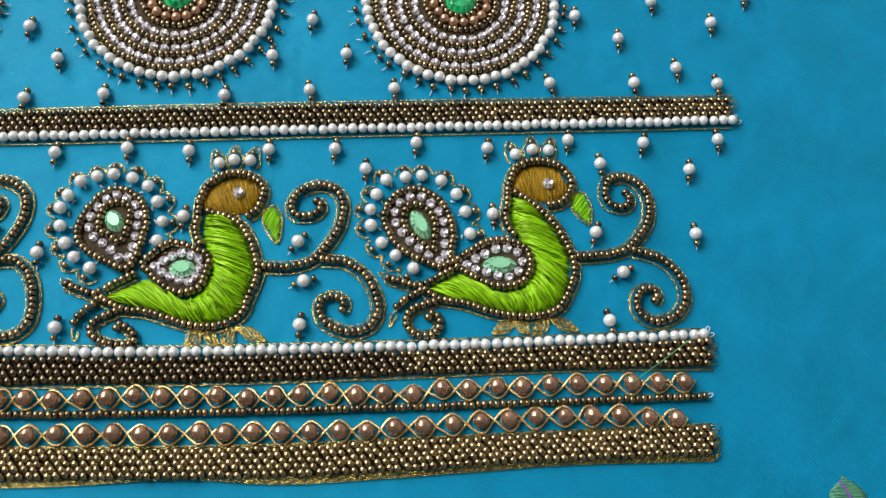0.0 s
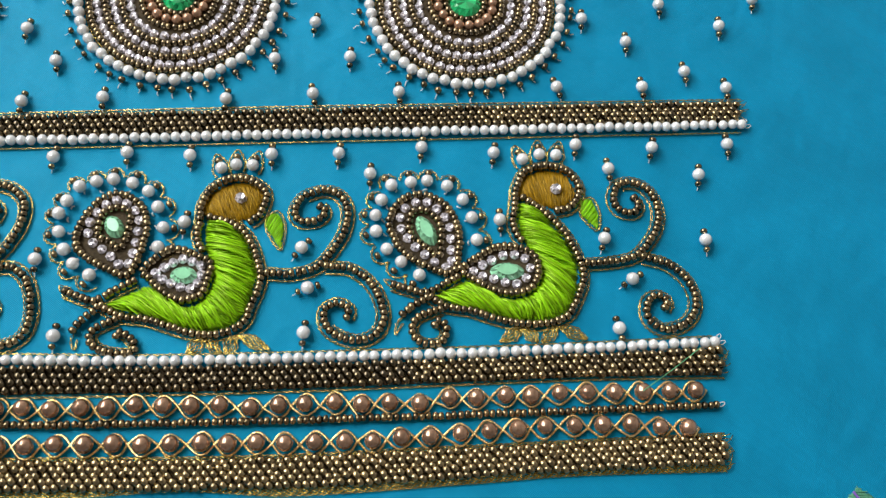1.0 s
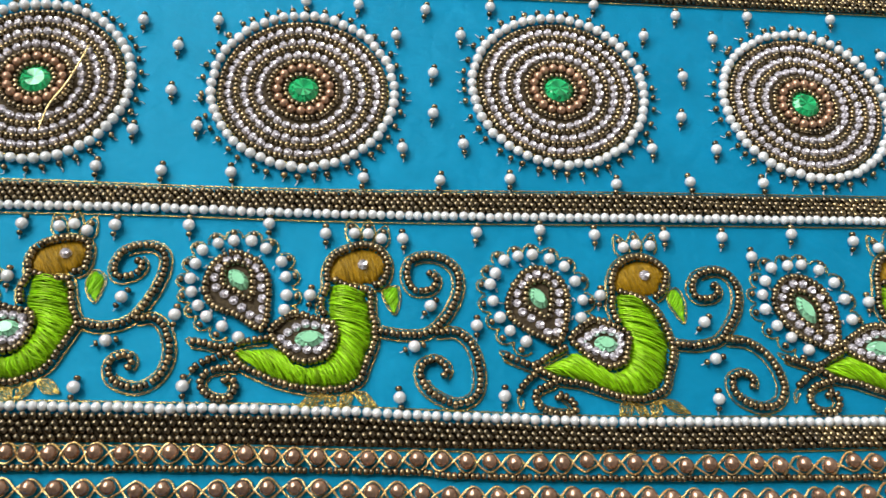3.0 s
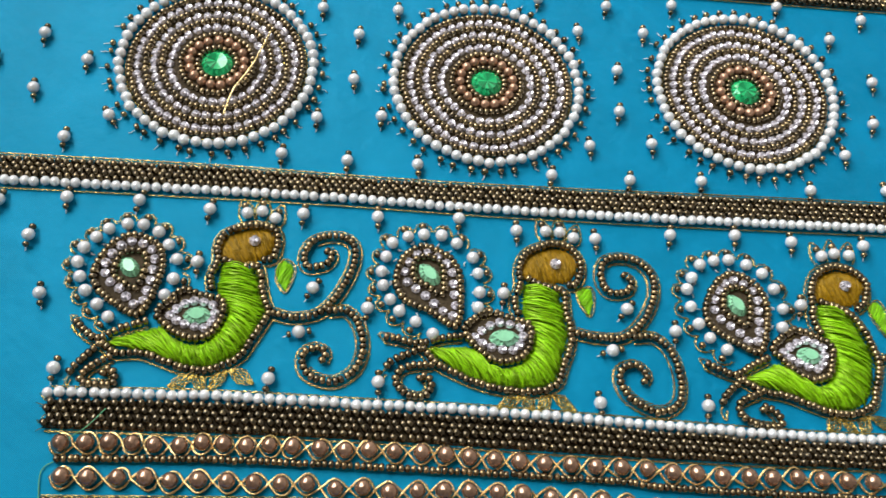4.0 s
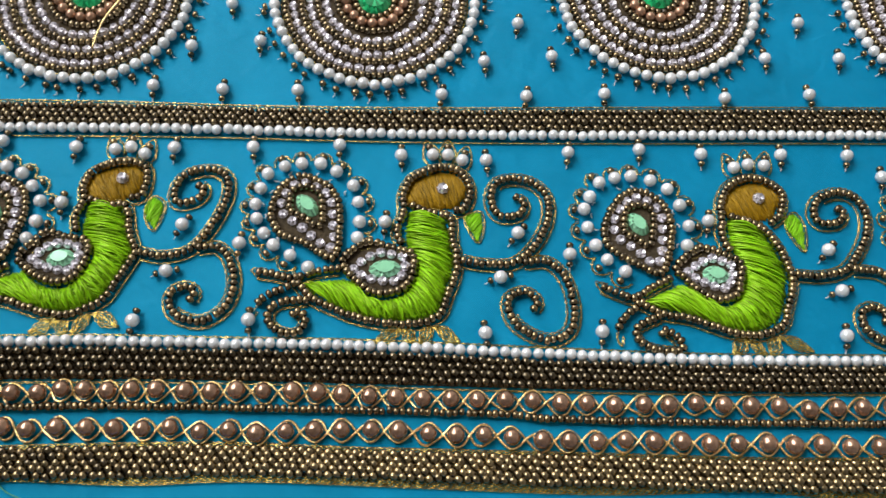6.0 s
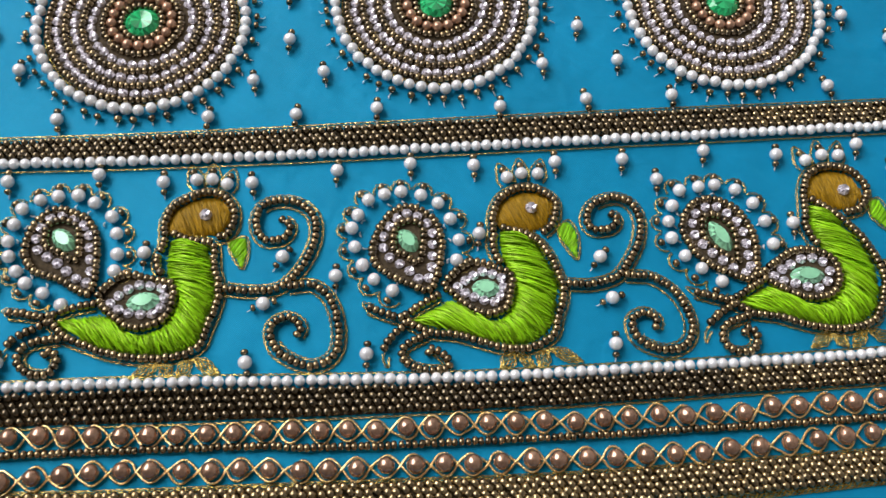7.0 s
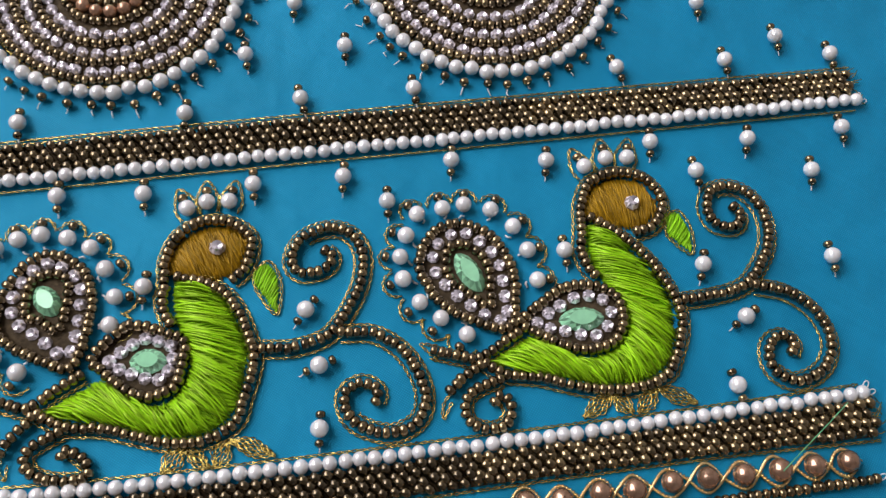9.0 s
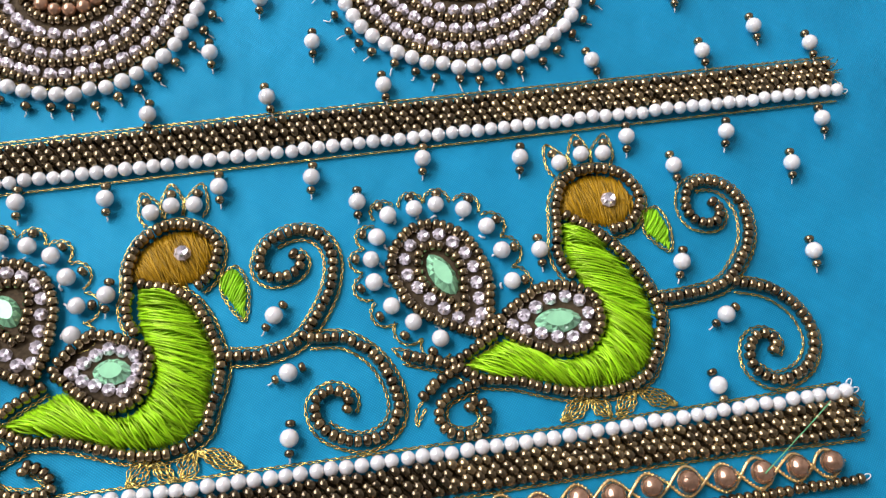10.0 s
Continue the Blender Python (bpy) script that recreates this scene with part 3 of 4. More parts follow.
FIRST = [(-105.8, 39.2), (-133.2, 29.8), (-116.6, 19.5), (-97.1, 27.0), (-100.3, 33.2), (-88.8, 42.3), (-81.6, 36.0), (-93.8, 37.5), (-90.9, 33.0), (-99.6, 21.1), (-87.1, 22.6), (-78.4, 13.8), (-85.1, 5.2), (-92.5, 9.7), (-89.8, 13.6), (-114.2, 6.9), (-101.0, 21.6), (-103.6, 29.2), (-113.9, 31.9), (-108.0, 43.2), (-100.2, 39.6), (-143.3, 16.9), (-142.1, 4.9), (-135.4, 2.4), (-132.1, 3.6), (-134.6, 38.8), (-141.0, 29.8), (-126.4, 30.9), (-129.9, 19.2), (-125.0, 19.5), (-117.9, 24.7), (-111.0, 20.9), (-116.7, 14.1), (-104.9, 47.4), (-127.9, 10.4), (-104.0, 32.4), (-108.4, 32.0), (-112.3, 33.8), (-114.0, 37.7), (-112.8, 40.8), (-103.5, 43.3), (-101.1, 35.2)]
SECOND = [(-33.7, 37.9), (-63.9, 32.9), (-45.9, 18.1), (-25.2, 25.3), (-28.3, 31.7), (-17.8, 41.6), (-9.0, 33.0), (-22.8, 37.0), (-18.4, 30.6), (-28.7, 20.7), (-15.5, 20.2), (-4.5, 9.2), (-11.2, 1.9), (-19.8, 9.6), (-15.6, 13.6), (-40.9, 5.9), (-30.8, 17.8), (-31.7, 26.3), (-43.0, 28.9), (-34.9, 43.3), (-26.8, 36.8), (-74.0, 16.8), (-73.3, 10.1), (-67.1, 3.1), (-63.1, 5.2), (-65.3, 40.5), (-71.7, 32.9), (-56.6, 30.8), (-57.6, 20.9), (-55.2, 19.1), (-46.6, 23.6), (-39.9, 19.0), (-46.3, 12.5), (-32.1, 46.8), (-54.8, 8.2), (-31.4, 30.6), (-35.7, 31.4), (-40.4, 33.4), (-42.2, 36.8), (-40.2, 40.8), (-30.5, 42.9), (-28.8, 32.9)]
THIRD = [(38.9, 36.7), (11.1, 29.5), (27.4, 17.7), (48.8, 23.9), (44.9, 32.1), (57.2, 39.4), (63.7, 30.7), (51.3, 34.3), (54.9, 30.5), (45.7, 18.3), (58.4, 19.7), (71.8, 8.6), (65.4, 1.6), (58.0, 7.3), (61.3, 11.0), (33.3, 4.3), (44.0, 16.8), (42.2, 24.5), (29.8, 29.0), (38.0, 42.1), (44.9, 36.8), (1.6, 14.7), (4.4, 5.5), (14.4, 0.1), (18.1, 2.1), (10.5, 38.2), (3.2, 29.0), (18.1, 28.3), (14.7, 18.2), (19.0, 19.0), (27.9, 23.3), (32.7, 17.9), (26.9, 12.3), (37.6, 45.6), (19.8, 8.1), (40.5, 27.6), (37.6, 30.2), (31.9, 32.0), (30.6, 36.1), (33.0, 40.1), (42.0, 40.9), (43.2, 32.3)]
FOURTH_FAN = [(93.1, 25.2), (92.3, 31.0), (90.4, 35.7), (86.9, 39.3), (82.4, 40.6), (78.2, 40.4), (73.8, 39.7), (71.3, 35.7), (69.9, 32.0), (70.1, 27.7), (72.3, 23.3), (75.6, 20.0), (79.7, 16.9)]
THIRD_FAN = [(21.3, 24.6), (22.1, 29.3), (20.8, 34.5), (18.1, 38.5), (14.3, 40.9), (9.9, 41.7), (6.1, 41.0), (2.3, 39.8), (0.1, 36.3), (-1.2, 33.0), (-0.9, 28.6), (0.8, 24.3), (2.9, 20.7), (7.0, 18.0)]
SECOND_FAN = [(-52.5, 25.1), (-51.9, 29.1), (-52.5, 34.1), (-53.8, 38.0), (-57.6, 41.5), (-61.3, 43.4), (-65.6, 43.6), (-69.5, 42.6), (-73.0, 40.7), (-74.3, 37.0), (-75.4, 32.9), (-74.8, 29.5), (-73.0, 26.1), (-70.7, 23.1), (-66.9, 20.8), (-63.0, 18.1)]
FIRST_FAN = [(-124.3, 23.8), (-123.0, 28.1), (-122.9, 32.9), (-125.2, 36.6), (-128.1, 39.6), (-131.6, 41.4), (-135.5, 41.4), (-139.3, 39.8), (-142.0, 37.4), (-144.4, 34.6), (-145.1, 30.8), (-144.0, 27.4), (-141.9, 23.8), (-139.1, 20.7), (-135.9, 17.8)]
# beak: root, brow, front, tip, throat; crown: its three pearls
FIRST_BEAK, FIRST_CROWN = [(-100.2, 32.3), (-98.4, 35.1), (-95.7, 33.0), (-97.1, 27.0), (-99.0, 29.0)], [(-108.2, 46.4), (-104.7, 47.1), (-101.4, 45.4)]
SECOND_BEAK, SECOND_CROWN = [(-28.6, 31.7), (-24.6, 32.2), (-24.2, 28.4), (-25.2, 25.0), (-27.4, 28.7)], [(-35.7, 46.5), (-32.2, 46.5), (-28.9, 45.2)]
THIRD_BEAK, THIRD_CROWN = [(44.9, 32.1), (47.6, 33.4), (49.3, 29.6), (48.7, 23.9), (45.8, 28.5)], [(34.3, 44.5), (37.7, 45.4), (41.5, 45.2)]
FOURTH_BEAK, FOURTH_CROWN = [(118.4, 35.6), (121.2, 36.0), (122.6, 32.2), (122.1, 27.8), (118.7, 31.5)], [(105.2, 46.3), (109.4, 47.6), (113.4, 47.4)]


def drift(src, dst):
    """A smooth map that takes the drawing's marks to a bird's own."""
    n = len(src)
    d = np.linalg.norm(src[:, None] - src[None], axis=2)
    k = d ** 2 * np.log(d + 1e-9) + 4.0 * np.eye(n)
    p = np.c_[np.ones(n), src]
    a = np.zeros((n + 3, n + 3))
    a[:n, :n], a[:n, n:], a[n:, :n] = k, p, p.T
    w = np.linalg.solve(a, np.vstack([dst, np.zeros((3, 2))]))

    def go(points):
        q = np.atleast_2d(np.array(points, float))
        e = np.linalg.norm(q[:, None] - src[None], axis=2)
        return (e ** 2 * np.log(e + 1e-9)) @ w[:n] + np.c_[np.ones(len(q)), q] @ w[n:]
    return go


def floss(a, b, count, rng, bulge=0.9, radius=0.17, spread=0.5, lift=0.25, lean=0.0, fan=False):
    """Threads laid side by side from line a to line b, arching over the padding."""
    pa, _ = along(a, count)
    pb, _ = along(b, count)
    lines = []
    for i in range(count):
        slant = np.interp(i / count, (0, 0.15, 0.27, 0.38, 0.5, 0.62, 1), (0.10, 0.10, 0.02, -0.07, -0.09, -0.08, -0.08)) if fan else lean
        if i % 5 == 0:
            bunch = rng.normal(0, 0.009 * count)
        j = int(np.clip(i + slant * count + (bunch + rng.normal(0, 1.3) if fan else 0), 0, count - 1))
        s, e = pa[i] + rng.normal(0, 0.12, 2) * spread, pb[j] + rng.normal(0, 0.22, 2) * spread
        u = np.linspace(0, 1, 9)
        bow = rng.normal(0, 0.22) * spread
        across = np.array((-(e - s)[1], (e - s)[0])) / max(1e-6, np.linalg.norm(e - s))
        line = s + (e - s) * u[:, None] + across * (bow * np.sin(np.pi * u))[:, None]
        wide = min(1.0, np.linalg.norm(e - s) / 5)
        z = lift + bulge * wide * np.sin(np.pi * u) ** 0.75 * rng.uniform(0.86, 1.1) + rng.uniform(-0.08, 0.1)
        lines.append(np.c_[line, np.maximum(z, 0.12)])
    return tubes(lines, radius, 4)


def padding(a, b, n, bulge):
    """A filled, rounded patch between two lines."""
    pa, _ = along(a, n)
    pb, _ = along(b, n)
    verts, faces = [], []
    for i in range(n):
        wide = min(1.0, np.linalg.norm(pb[i] - pa[i]) / 5)
        for u in np.linspace(0, 1, 9):
            q = pa[i] + (pb[i] - pa[i]) * u
            verts.append((*q, 0.05 + bulge * wide * np.sin(np.pi * u) ** 0.75))
    for i in range(n - 1):
        for j in range(8):
            k = i * 9 + j
            faces.append((k, k + 1, k + 10, k + 9))
    return verts, faces


def drop_outline(r, tip, n=14):
    """A pointed oval (marquise), r half wide, tip half long, along x."""
    a = np.linspace(0, 2 * np.pi, n, endpoint=False)
    return np.stack([tip * np.cos(a), r * np.sign(np.sin(a)) * np.abs(np.sin(a)) ** 1.25], 1)


def peacock(marks, fan, bill, crown, seed, label):
    rng = np.random.default_rng(seed)
    go = drift(ANCHOR, np.array(marks, float))
    centre = go([(96, 22)])[0]
    bird = thing("peacock_motif", centre, label, "peacock motif", "embroidered peacocks")

    def line(points, closed=False):
        return spline(go(points), closed)

    # satin body, from the inner edge under the wing to the breast
    inner = line([(83.0, 12.2), (90.4, 15.4), (92.5, 14.2), (96.0, 12.0), (99.6, 11.0), (103.6, 11.6), (106.8, 14.1), (108.1, 17.4), (106.9, 21.0), (104.7, 25.0), (103.5, 29.4), (103.8, 35.0)])
    outer = line([(83.0, 11.8), (90.9, 9.7), (98.9, 7.1), (104.4, 6.2), (109.3, 6.6), (113.4, 9.2), (115.2, 13.6), (115.9, 19.0), (114.1, 24.3), (111.2, 28.9), (107.9, 32.9), (105.2, 35.0)])
    v, f = padding(inner, outer, 60, 0.7)
    body = sewn("body", v, f, LIME, bird, "lime green satin stitch body")
    v, f = floss(inner, outer, 170, rng, 1.0, 0.15, 1.0, 0.03)
    tagged(sewn("floss", v, f, LIME, body, "lime green silk floss"), kind="stuff")
    v, f = floss(inner, outer, 235, rng, 1.95, 0.16, 2.0, 0.08, 0.11, True)
    tagged(sewn("floss", v, f, LIME, body, "lime green silk floss"), kind="stuff")
    # head
    top = line([(103.8, 38.0), (105.9, 42.0), (110.7, 43.6), (115.2, 42.3), (116.8, 38.5)])
    low = line([(103.9, 37.0), (107.0, 35.6), (110.0, 34.6), (113.5, 34.2), (116.6, 37.2)])
    v, f = padding(top, low, 30, 0.6)
    skull = sewn("head", v, f, OCHRE, bird, "ochre brown satin stitch head")
    v, f = floss(top, low, 90, rng, 0.62, 0.16, 1.4, 0.03)
    tagged(sewn("floss", v, f, OCHRE, skull, "ochre brown silk floss"), kind="stuff")
    v, f = floss(top, low, 120, rng, 0.78, 0.12, 2.6, 0.08, 0.05)
    tagged(sewn("floss", v, f, OCHRE, skull, "ochre brown silk floss"), kind="stuff")
    eye = go([(112.6, 38.3)])[0]
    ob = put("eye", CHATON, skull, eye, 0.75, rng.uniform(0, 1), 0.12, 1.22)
    ob["label"] = "clear crystal eye"
    # beak
    root, brow, front, tip, throat = np.array(bill[:1]) + 0.9 * (np.array(bill) - np.array(bill[:1]))
    b_out = spline([root, brow, front, tip])
    b_in = spline([root, (root + throat) / 2, throat, tip])
    v, f = padding(b_out, b_in, 20, 0.4)
    beak = sewn("beak", v, f, LEAF, bird, "green satin stitch beak")
    v, f = floss(b_out, b_in, 34, rng, 0.55, 0.17, 1.0, 0.1, 0.12)
    tagged(sewn("floss", v, f, LEAF, beak, "green silk floss"), kind="stuff")
    # beads: tail drop, wing drop, body outline
    drop_out = line([(73.6, 32.1), (76.9, 36.4), (81.7, 37.3), (86.4, 34.3), (89.0, 28.8), (89.0, 22.7), (87.3, 17.5), (82.0, 18.9), (76.4, 22.7), (73.7, 27.5)], True)
    drop_in = line([(79.0, 33.8), (77.7, 30.8), (77.8, 27.6), (80.4, 24.9), (84.4, 21.6), (85.2, 25.4), (85.1, 30.0), (82.5, 33.4)], True)
    drop_in = go([(81.8, 27.9)])[0] + 0.95 * (drop_in - drop_in.mean(0))
    drop_gems = line([(79.5, 35.3), (82.6, 35.1), (86.4, 30.8), (87.1, 25.3), (86.5, 19.0), (80.5, 23.0), (76.5, 27.9), (76.2, 32.6)], True)
    wing_out = line([(89.3, 18.4), (92.4, 20.7), (97.1, 23.5), (101.9, 23.7), (106.3, 21.6), (106.9, 16.8), (104.5, 13.2), (99.8, 12.4), (95.4, 13.6), (90.7, 16.9)], True)
    wing_gems = line([(92.2, 17.9), (98.4, 21.2), (101.2, 21.7), (103.9, 21.0), (104.9, 18.5), (103.8, 16.1), (101.5, 14.9), (95.9, 16.4)], True)
    tail_eye, wing = underlay(bird, drop_out, "tail_eye"), underlay(bird, wing_out, "wing")
    for run, host in ((drop_out, tail_eye), (wing_out, wing)):
        strung(run, host, rng, closed=True)
    strung(drop_in, tail_eye, rng, pitch=1.5, closed=True, data=TINY, r=0.9)
    for run, n, host in ((drop_gems, 16, tail_eye), (wing_gems, 12, wing)):
        hub = run.mean(0)
        for p in along(run, n + 1)[0][:-1]:
            p = p + 0.2 * (p - hub) / np.linalg.norm(p - hub)
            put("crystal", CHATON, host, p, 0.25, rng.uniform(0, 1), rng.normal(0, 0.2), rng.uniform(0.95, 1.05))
    for (a, b), r, host in ((((80.2, 31.4), (83.2, 25.0)), 2.1, tail_eye), (((96.4, 17.9), (103.2, 17.8)), 2.2, wing)):
        e = go([a, b])
        d = e[1] - e[0]
        stone = gem("green_stone", drop_outline(r, np.linalg.norm(d) / 2 + 0.6), PALE_GREEN, 1.7, 0.6, 0.35)
        ob = put("green_stone", stone, host, e.mean(0), 0.2, np.arctan2(d[1], d[0]))
        ob["label"] = "pale green faceted marquise stone"
    belly = line([(82.0, 12.0), (85.4, 9.6), (90.8, 8.5), (94.7, 7.1), (99.1, 5.7), (103.9, 5.0), (107.3, 5.1), (110.9, 5.9), (113.3, 7.3), (114.9, 10.0), (116.6, 13.5), (117.2, 17.2), (116.2, 21.8), (114.6, 25.7), (112.8, 28.6), (110.6, 31.2), (107.4, 34.2), (104.6, 36.4)])
    head = line([(103.6, 25.2), (102.4, 27.4), (101.9, 30.0), (102.4, 33.0), (102.9, 36.0), (103.5, 39.3), (105.9, 43.3), (110.7, 44.8), (115.5, 43.5), (118.1, 39.9), (117.9, 36.6), (115.6, 33.6), (112.2, 32.8)])
    back = line([(88.6, 16.6), (85.1, 14.6), (81.0, 12.8), (77.6, 13.6), (73.6, 15.0)])
    feather = line([(81.6, 11.8), (79.3, 10.3), (77.2, 9.1), (75.7, 7.6)])
    curl = line([(84.6, 9.0), (81.1, 8.0), (78.9, 6.9), (77.9, 5.1), (78.0, 3.0), (79.5, 1.4), (82.0, 0.8), (84.2, 1.4), (85.4, 3.3), (84.9, 5.4), (83.5, 6.0), (82.6, 4.9)])
    for run in (belly, head, back, feather, curl):
        strung(run, bird, rng, ends=0.3)
    # fan of pearls behind the tail drop, each under a gold scallop
    fan = np.array(fan)
    hub = go([(81.5, 28.5)])[0]
    scallop = []
    for i, p in enumerate(fan):
        t = fan[min(i + 1, len(fan) - 1)] - fan[max(i - 1, 0)]
        d = np.array((t[1], -t[0])) / np.linalg.norm(t)
        d = d if d @ (p - hub) > 0 else -d
        put("pearl", PEARL_BIG, bird, p + rng.normal(0, 0.12, 2), 1.5, rng.uniform(0, 6), 0, rng.uniform(0.94, 1.02))
        put("seed_bead", TINY, bird, p + d * 2.35, 0.88, np.arctan2(d[1], d[0]) + rng.normal(0, 0.2))
        e = np.array((d[1], -d[0]))
        e = e if e @ t > 0 else -e
        wide = np.linalg.norm(t) / (4 if 0 < i < len(fan) - 1 else 2)
        scallop.append(spline([p + d * (0.9 + 2.6 * np.cos(a)) + e * wide * 1.04 * np.sin(a) for a in np.linspace(-1.5, 1.5, 9)]))
    # crown
    loops = []
    for p, lean in zip(np.array(crown), (-0.35, 0.0, 0.3)):
        put("pearl", PEARL_BIG, bird, p, 1.48, 0, 0, 0.96)
        d = np.array((np.sin(lean), np.cos(lean)))
        e = np.array((d[1], -d[0]))
        put("seed_bead", TINY, bird, p + d * 2.3, 0.88, np.arctan2(d[1], d[0]))
        loops.append(spline([p - d * 1.6 - e * 1.7, p + d * 0.9 - e * 2.0, p + d * 4.6, p + d * 0.9 + e * 2.0, p - d * 1.6 + e * 1.7]))
    gold_lines(bird, scallop + [offset(belly, -1.36), offset(head, 1.36), offset(back, 1.36), offset(curl, 1.32)] + loops
               + [line([(77.0, 8.6), (74.6, 6.0), (74.2, 3.4), (75.9, 6.0)]), line([(75.0, 15.6), (71.9, 16.3), (74.4, 13.4)]),
                  spline([root, brow + (0.3, 0.5), front + (0.6, 0), tip + (0.1, -0.7), throat + (-0.5, -0.2), root])], seed + 1)
    # feet: heavy gold chain stitch
    toes = []
    for k in (-0.9, -0.45, 0.0, 0.45, 0.9):
        for a, b in (((102.8, 4.4), (97.2, 1.1)), ((102.8, 4.2), (105.6, 1.0)), ((110.4, 4.4), (106.4, 0.9)), ((110.6, 4.4), (116.8, 1.5))):
            n = np.array((-(b[1] - a[1]), b[0] - a[0])) / np.hypot(b[0] - a[0], b[1] - a[1])
            mid = (np.array(a) + b) / 2 + n * k * 1.5
            toes.append(line([a, mid, b]))
    rng2 = np.random.default_rng(seed + 7)
    v, f = tubes([s for t in toes for s in braid(t, rng2, 0.26, rng2.uniform(2.2, 4.0), 0.4)], 0.125, 4)
    sewn("claw_stitching", v, f, ZARI, bird, "gold chain-stitch feet")
    # few pale thread ends
    ends = []
    for p in fan:
        a = rng.uniform(0, 6.28)
        q = p + 1.7 * (hub - p) / np.linalg.norm(hub - p)
        ends.append([(*q, 0.25), (*(q + 0.5 * np.array((np.cos(a), np.sin(a)))), 0.4), (*(q + 1.1 * np.array((np.cos(a + 0.5), np.sin(a + 0.5)))), 0.2)])
    v, f = tubes(ends, 0.19, 4)
    sewn("thread_fringe", v, f, WHITE_THREAD, bird, "pale thread ends")

    # scrolling branch beside the breast
    branch = thing("scroll_motif", go([(130, 20)])[0], "curling bronze bead scroll outlined in gold thread", "scroll motif", "bead scrolls")
    up = line([(118.4, 19.4), (123.9, 19.7), (129.4, 20.9), (133.0, 24.1), (135.8, 28.4), (136.6, 33.5), (135.0, 37.9), (131.7, 40.1), (127.9, 39.6), (126.2, 36.2), (127.2, 33.0), (130.6, 32.1), (132.1, 33.9), (131.2, 35.8)])
    down = line([(131.6, 20.8), (137.2, 18.9), (141.3, 14.7), (142.4, 9.2), (139.7, 4.8), (134.5, 3.2), (131.0, 5.8), (131.3, 9.9), (133.9, 11.3), (135.9, 9.8), (135.0, 8.2)])
    for run in (up, down):
        strung(run, branch, rng, pitch=1.38)
    cut_u, cut_d = int(len(up) * 0.72), int(len(down) * 0.75)
    gold_lines(branch, [offset(up, 1.5)[:cut_u], offset(up, -1.5), offset(down, 1.5), offset(down, -1.55)[:cut_d]], seed + 2)
    return bird


peacock(FIRST, FIRST_FAN, FIRST_BEAK, FIRST_CROWN, 201, "lime green satin peacock motif at the cloth's plain side")
peacock(SECOND, SECOND_FAN, SECOND_BEAK, SECOND_CROWN, 202, "lime green satin peacock motif with beaded outline")
peacock(THIRD, THIRD_FAN, THIRD_BEAK, THIRD_CROWN, 203, "lime green satin peacock motif with beaded outline")
peacock(ANCHOR, FOURTH_FAN, FOURTH_BEAK, FOURTH_CROWN, 204, "lime green satin peacock motif at the border's end")

# ---- scattered pearls, each between two bronze beads
def pearl_drop():
    d = thing("pearl_drop", (0, 0), "single white pearl between two bronze beads", "pearl", "scattered pearls")
    put("pearl", PEARL_BIG, d, (0, 0), 1.55, 0.4)
    put("seed_bead", SEED, d, (0.1, 2.35), 1.04, np.pi / 2, 0, 0.86)
    put("seed_bead", SEED, d, (0, -2.3), 1.04, np.pi / 2, 0.1, 0.80)
    v, f = tubes([[(0, -2.9, 0.5), (0.1, -3.3, 0.25), (0.0, -3.7, 0.18)]], 0.13, 4)
    sewn("thread_end", v, f, WHITE_THREAD, d, "pale thread end")
    return d


first = pearl_drop()
rng = np.random.default_rng(5)
LOW = [(-145.4, 5.3), (-99.1, 5.3), (-93.4, 16.7), (-74.8, 5.8), (-24.3, 3.5), (-20.7, 16.3), (0.9, 4.1), (54.1, 3.8), (54.8, 14.2), (123.9, 3.5), (128.3, 15.2)]
MID = [(-165.9, 45.8), (-157.3, 37.1), (-151.9, 22.7), (-150.6, 47.6), (-133.8, 48.0), (-118.2, 32.7), (-117.1, 46.8), (-94.9, 47.1), (-91.1, 27.8), (-78.2, 23.5), (-77.0, 47.6), (-57.2, 48.6), (-46.3, 29.2), (-43.0, 46.2), (-23.4, 45.3), (-16.6, 27.0), (-5.2, 22.0), (-4.3, 47.7), (12.4, 48.8), (26.8, 30.7), (26.9, 47.9), (45.8, 48.1), (53.3, 24.0), (61.6, 48.2), (68.9, 42.7), (81.2, 49.7), (98.4, 48.1), (98.8, 30.4), (118.4, 50.2), (122.9, 25.4), (125.7, 43.6), (137.0, 49.3), (146.7, 24.7), (147.5, 41.8), (155.8, 50.1)]
UPPER = [(-154.5, 64.3), (-145.0, 71.4), (-101.7, 63.7), (-85.4, 63.0), (-67.8, 63.2), (-33.7, 62.8), (-23.4, 72.4), (-13.5, 62.8), (5.3, 63.9), (34.4, 63.4), (55.2, 64.8), (76.1, 65.2), (115.2, 66.6), (136.7, 66.6), (148.1, 71.1), (158.1, 66.3)]
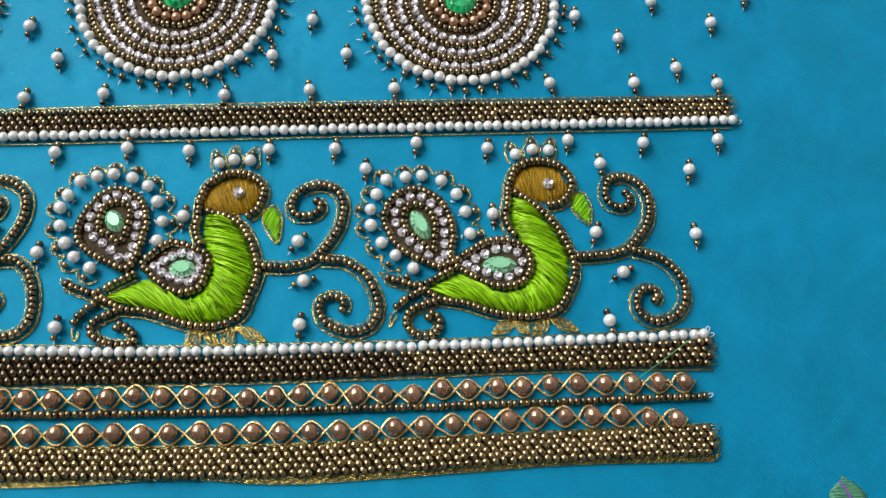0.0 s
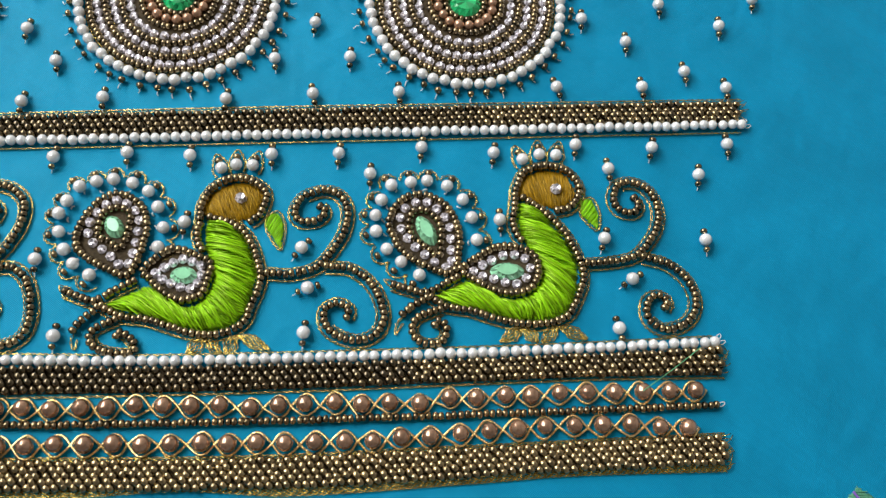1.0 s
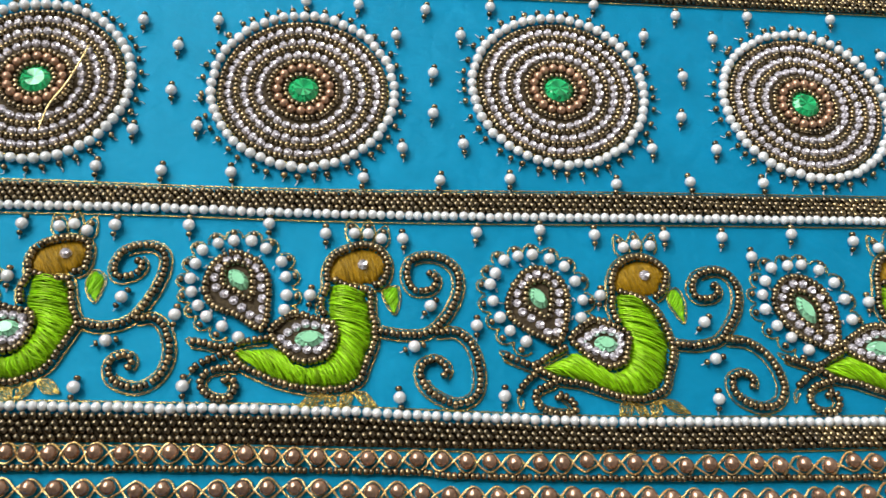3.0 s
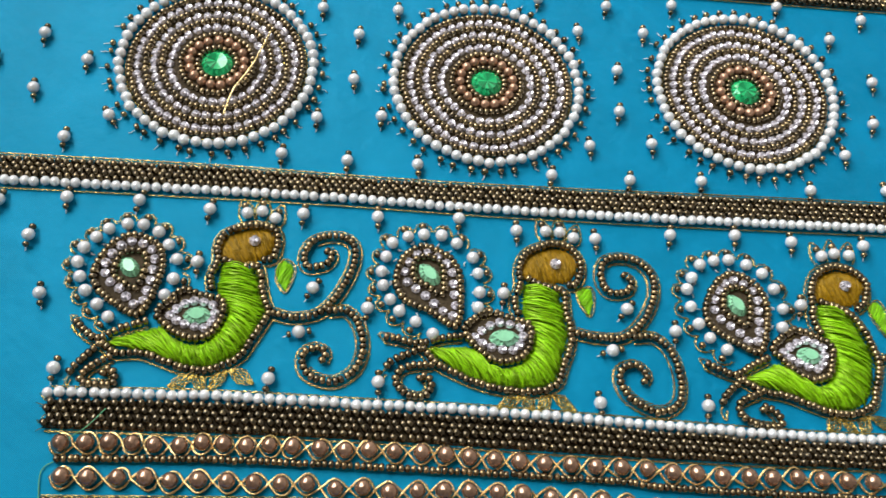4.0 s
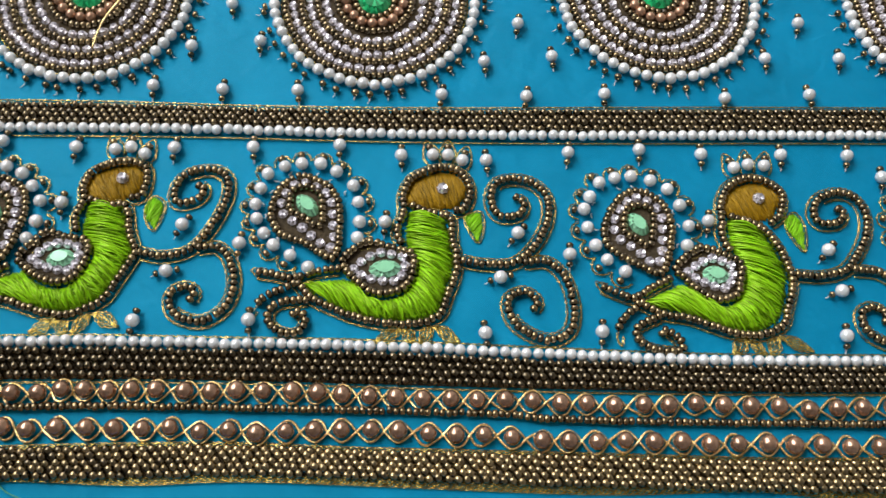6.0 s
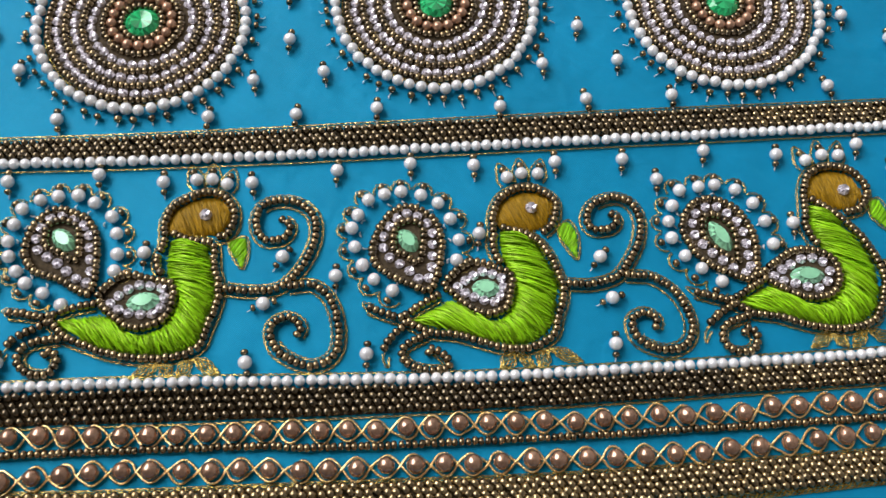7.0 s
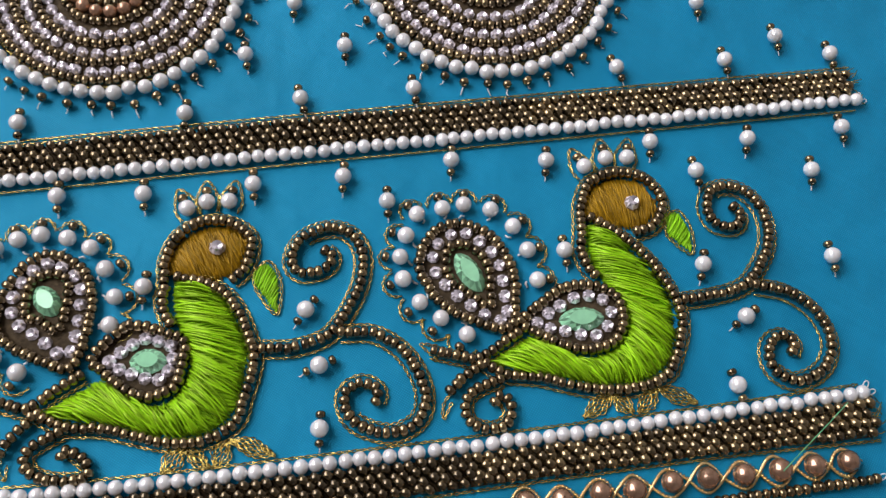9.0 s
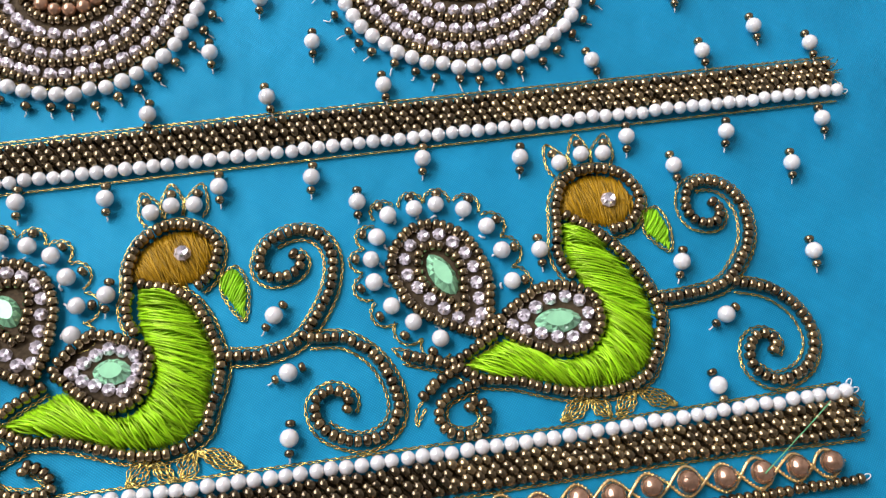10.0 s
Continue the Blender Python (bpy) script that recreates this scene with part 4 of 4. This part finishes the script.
TOP = [(-176.1, 86.3), (-165.2, 95.2), (-164.6, 78.0), (-153.2, 87.7), (-95.0, 110.7), (-93.9, 75.1), (-85.3, 87.8), (-84.8, 102.6), (-77.6, 76.9), (-74.7, 111.8), (-50.7, 120.2), (-35.8, 119.9), (-25.0, 109.6), (-16.5, 119.3), (-14.9, 83.8), (-14.7, 97.2), (-6.9, 74.3), (-6.5, 110.7), (2.5, 121.5), (33.7, 124.2), (45.7, 75.0), (47.8, 113.7), (55.5, 85.8), (57.8, 99.8), (58.5, 121.8), (64.2, 75.5), (68.8, 113.8), (80.9, 122.9), (107.4, 123.4), (120.7, 110.4), (123.4, 87.2), (130.1, 121.6), (131.4, 100.9), (134.1, 80.1), (141.8, 111.4), (144.1, 91.7), (152.7, 122.8), (159.2, 85.1), (169.4, 93.5), (176.6, 121.8)]
SLANT = {(-145.0, 71.4): 35, (-93.4, 16.7): -75, (-91.1, 27.8): -30, (-20.7, 16.3): -72, (-16.6, 27.0): -38, (53.3, 24.0): -40, (54.8, 14.2): -70, (122.9, 25.4): -18, (128.3, 15.2): -58}
placed = False
for x, y in LOW + MID + UPPER + TOP:
    lean = SLANT.get((x, y), rng.normal(0, 7))
    m = pose(x * MM, y * MM, 0, 0, 0, lean)
    if placed:
        copy_thing(first, m)
    else:
        first.matrix_basis, placed = m, True


# ---- loose threads and a small woven leaf
def loose(name, label, pts, mat, r):
    base = thing(name, pts[0][:2], label, "thread")
    p = np.array(pts, float)
    flat = spline(p[:, :2], step=0.5)
    z = np.interp(np.linspace(0, 1, len(flat)), np.linspace(0, 1, len(p)), p[:, 2])
    v, f = tubes([np.c_[flat, z]], r, 6)
    sewn("strand", v, f, mat, base)


loose("loose_thread", "loose gold thread lying across the medallion", [(-107.9, 100.5, 2.6), (-111.5, 88.9, 2.9), (-115.5, 80.7, 2.8), (-117.1, 73.2, 2.4)], WIRE, 0.28)
loose("loose_thread", "loose green thread end on the border", [(141.3, -1.7, 2.6), (135.2, -6.0, 2.8), (126.8, -11.6, 4.2)], GREEN_THREAD, 0.09)
loose("loose_thread", "loose pale green thread end on the border", [(-132.5, -3.5, 2.4), (-135.9, -7.7, 2.4), (-139.0, -10.3, 2.6)], GREEN_THREAD, 0.12)
loose("loose_thread", "long green thread trailing off the border's edge", [(-140.2, -14.1, 0.3), (-143.8, -16.7, 0.2), (-143.1, -23.7, 0.2), (-141.9, -31.7, 0.2)], GREEN_THREAD, 0.12)
loose("loose_thread", "green thread trailing below the sleeve hem", [(-122.2, -27.9, 0.3), (-118.9, -30.6, 0.3), (-111.8, -32.5, 1.6), (-94.5, -35.1, 1.6)], GREEN_THREAD, 0.12)


def woven_leaf():
    """The tip of a pale green leaf with a purple vein, stitched flat on the silk."""
    leaf = thing("leaf_motif", (171.5, -36.5), "pale green stitched leaf with a purple vein", "leaf motif")
    rng = np.random.default_rng(77)
    a = spline([(171.4, -32.6), (168.6, -35.0), (167.6, -37.0), (169.5, -42.0)])
    b = spline([(171.4, -32.6), (174.8, -35.2), (175.6, -37.5), (173.0, -42.0)])
    v, f = padding(a, b, 24, 0.12)
    sewn("leaf_patch", v, f, PALE_LEAF, leaf)
    v, f = floss(a, b, 60, rng, 0.2, 0.13, 1.0, 0.1, 0.08)
    tagged(sewn("leaf_floss", v, f, PALE_LEAF, leaf), kind="stuff")
    v, f = tubes([np.c_[spline([(170.2, -33.4), (171.8, -36.4), (172.8, -40.0)]), np.full(len(spline([(170.2, -33.4), (171.8, -36.4), (172.8, -40.0)])), 0.5)]], 0.3, 5)
    sewn("vein", v, f, PURPLE, leaf, "purple thread vein")


woven_leaf()
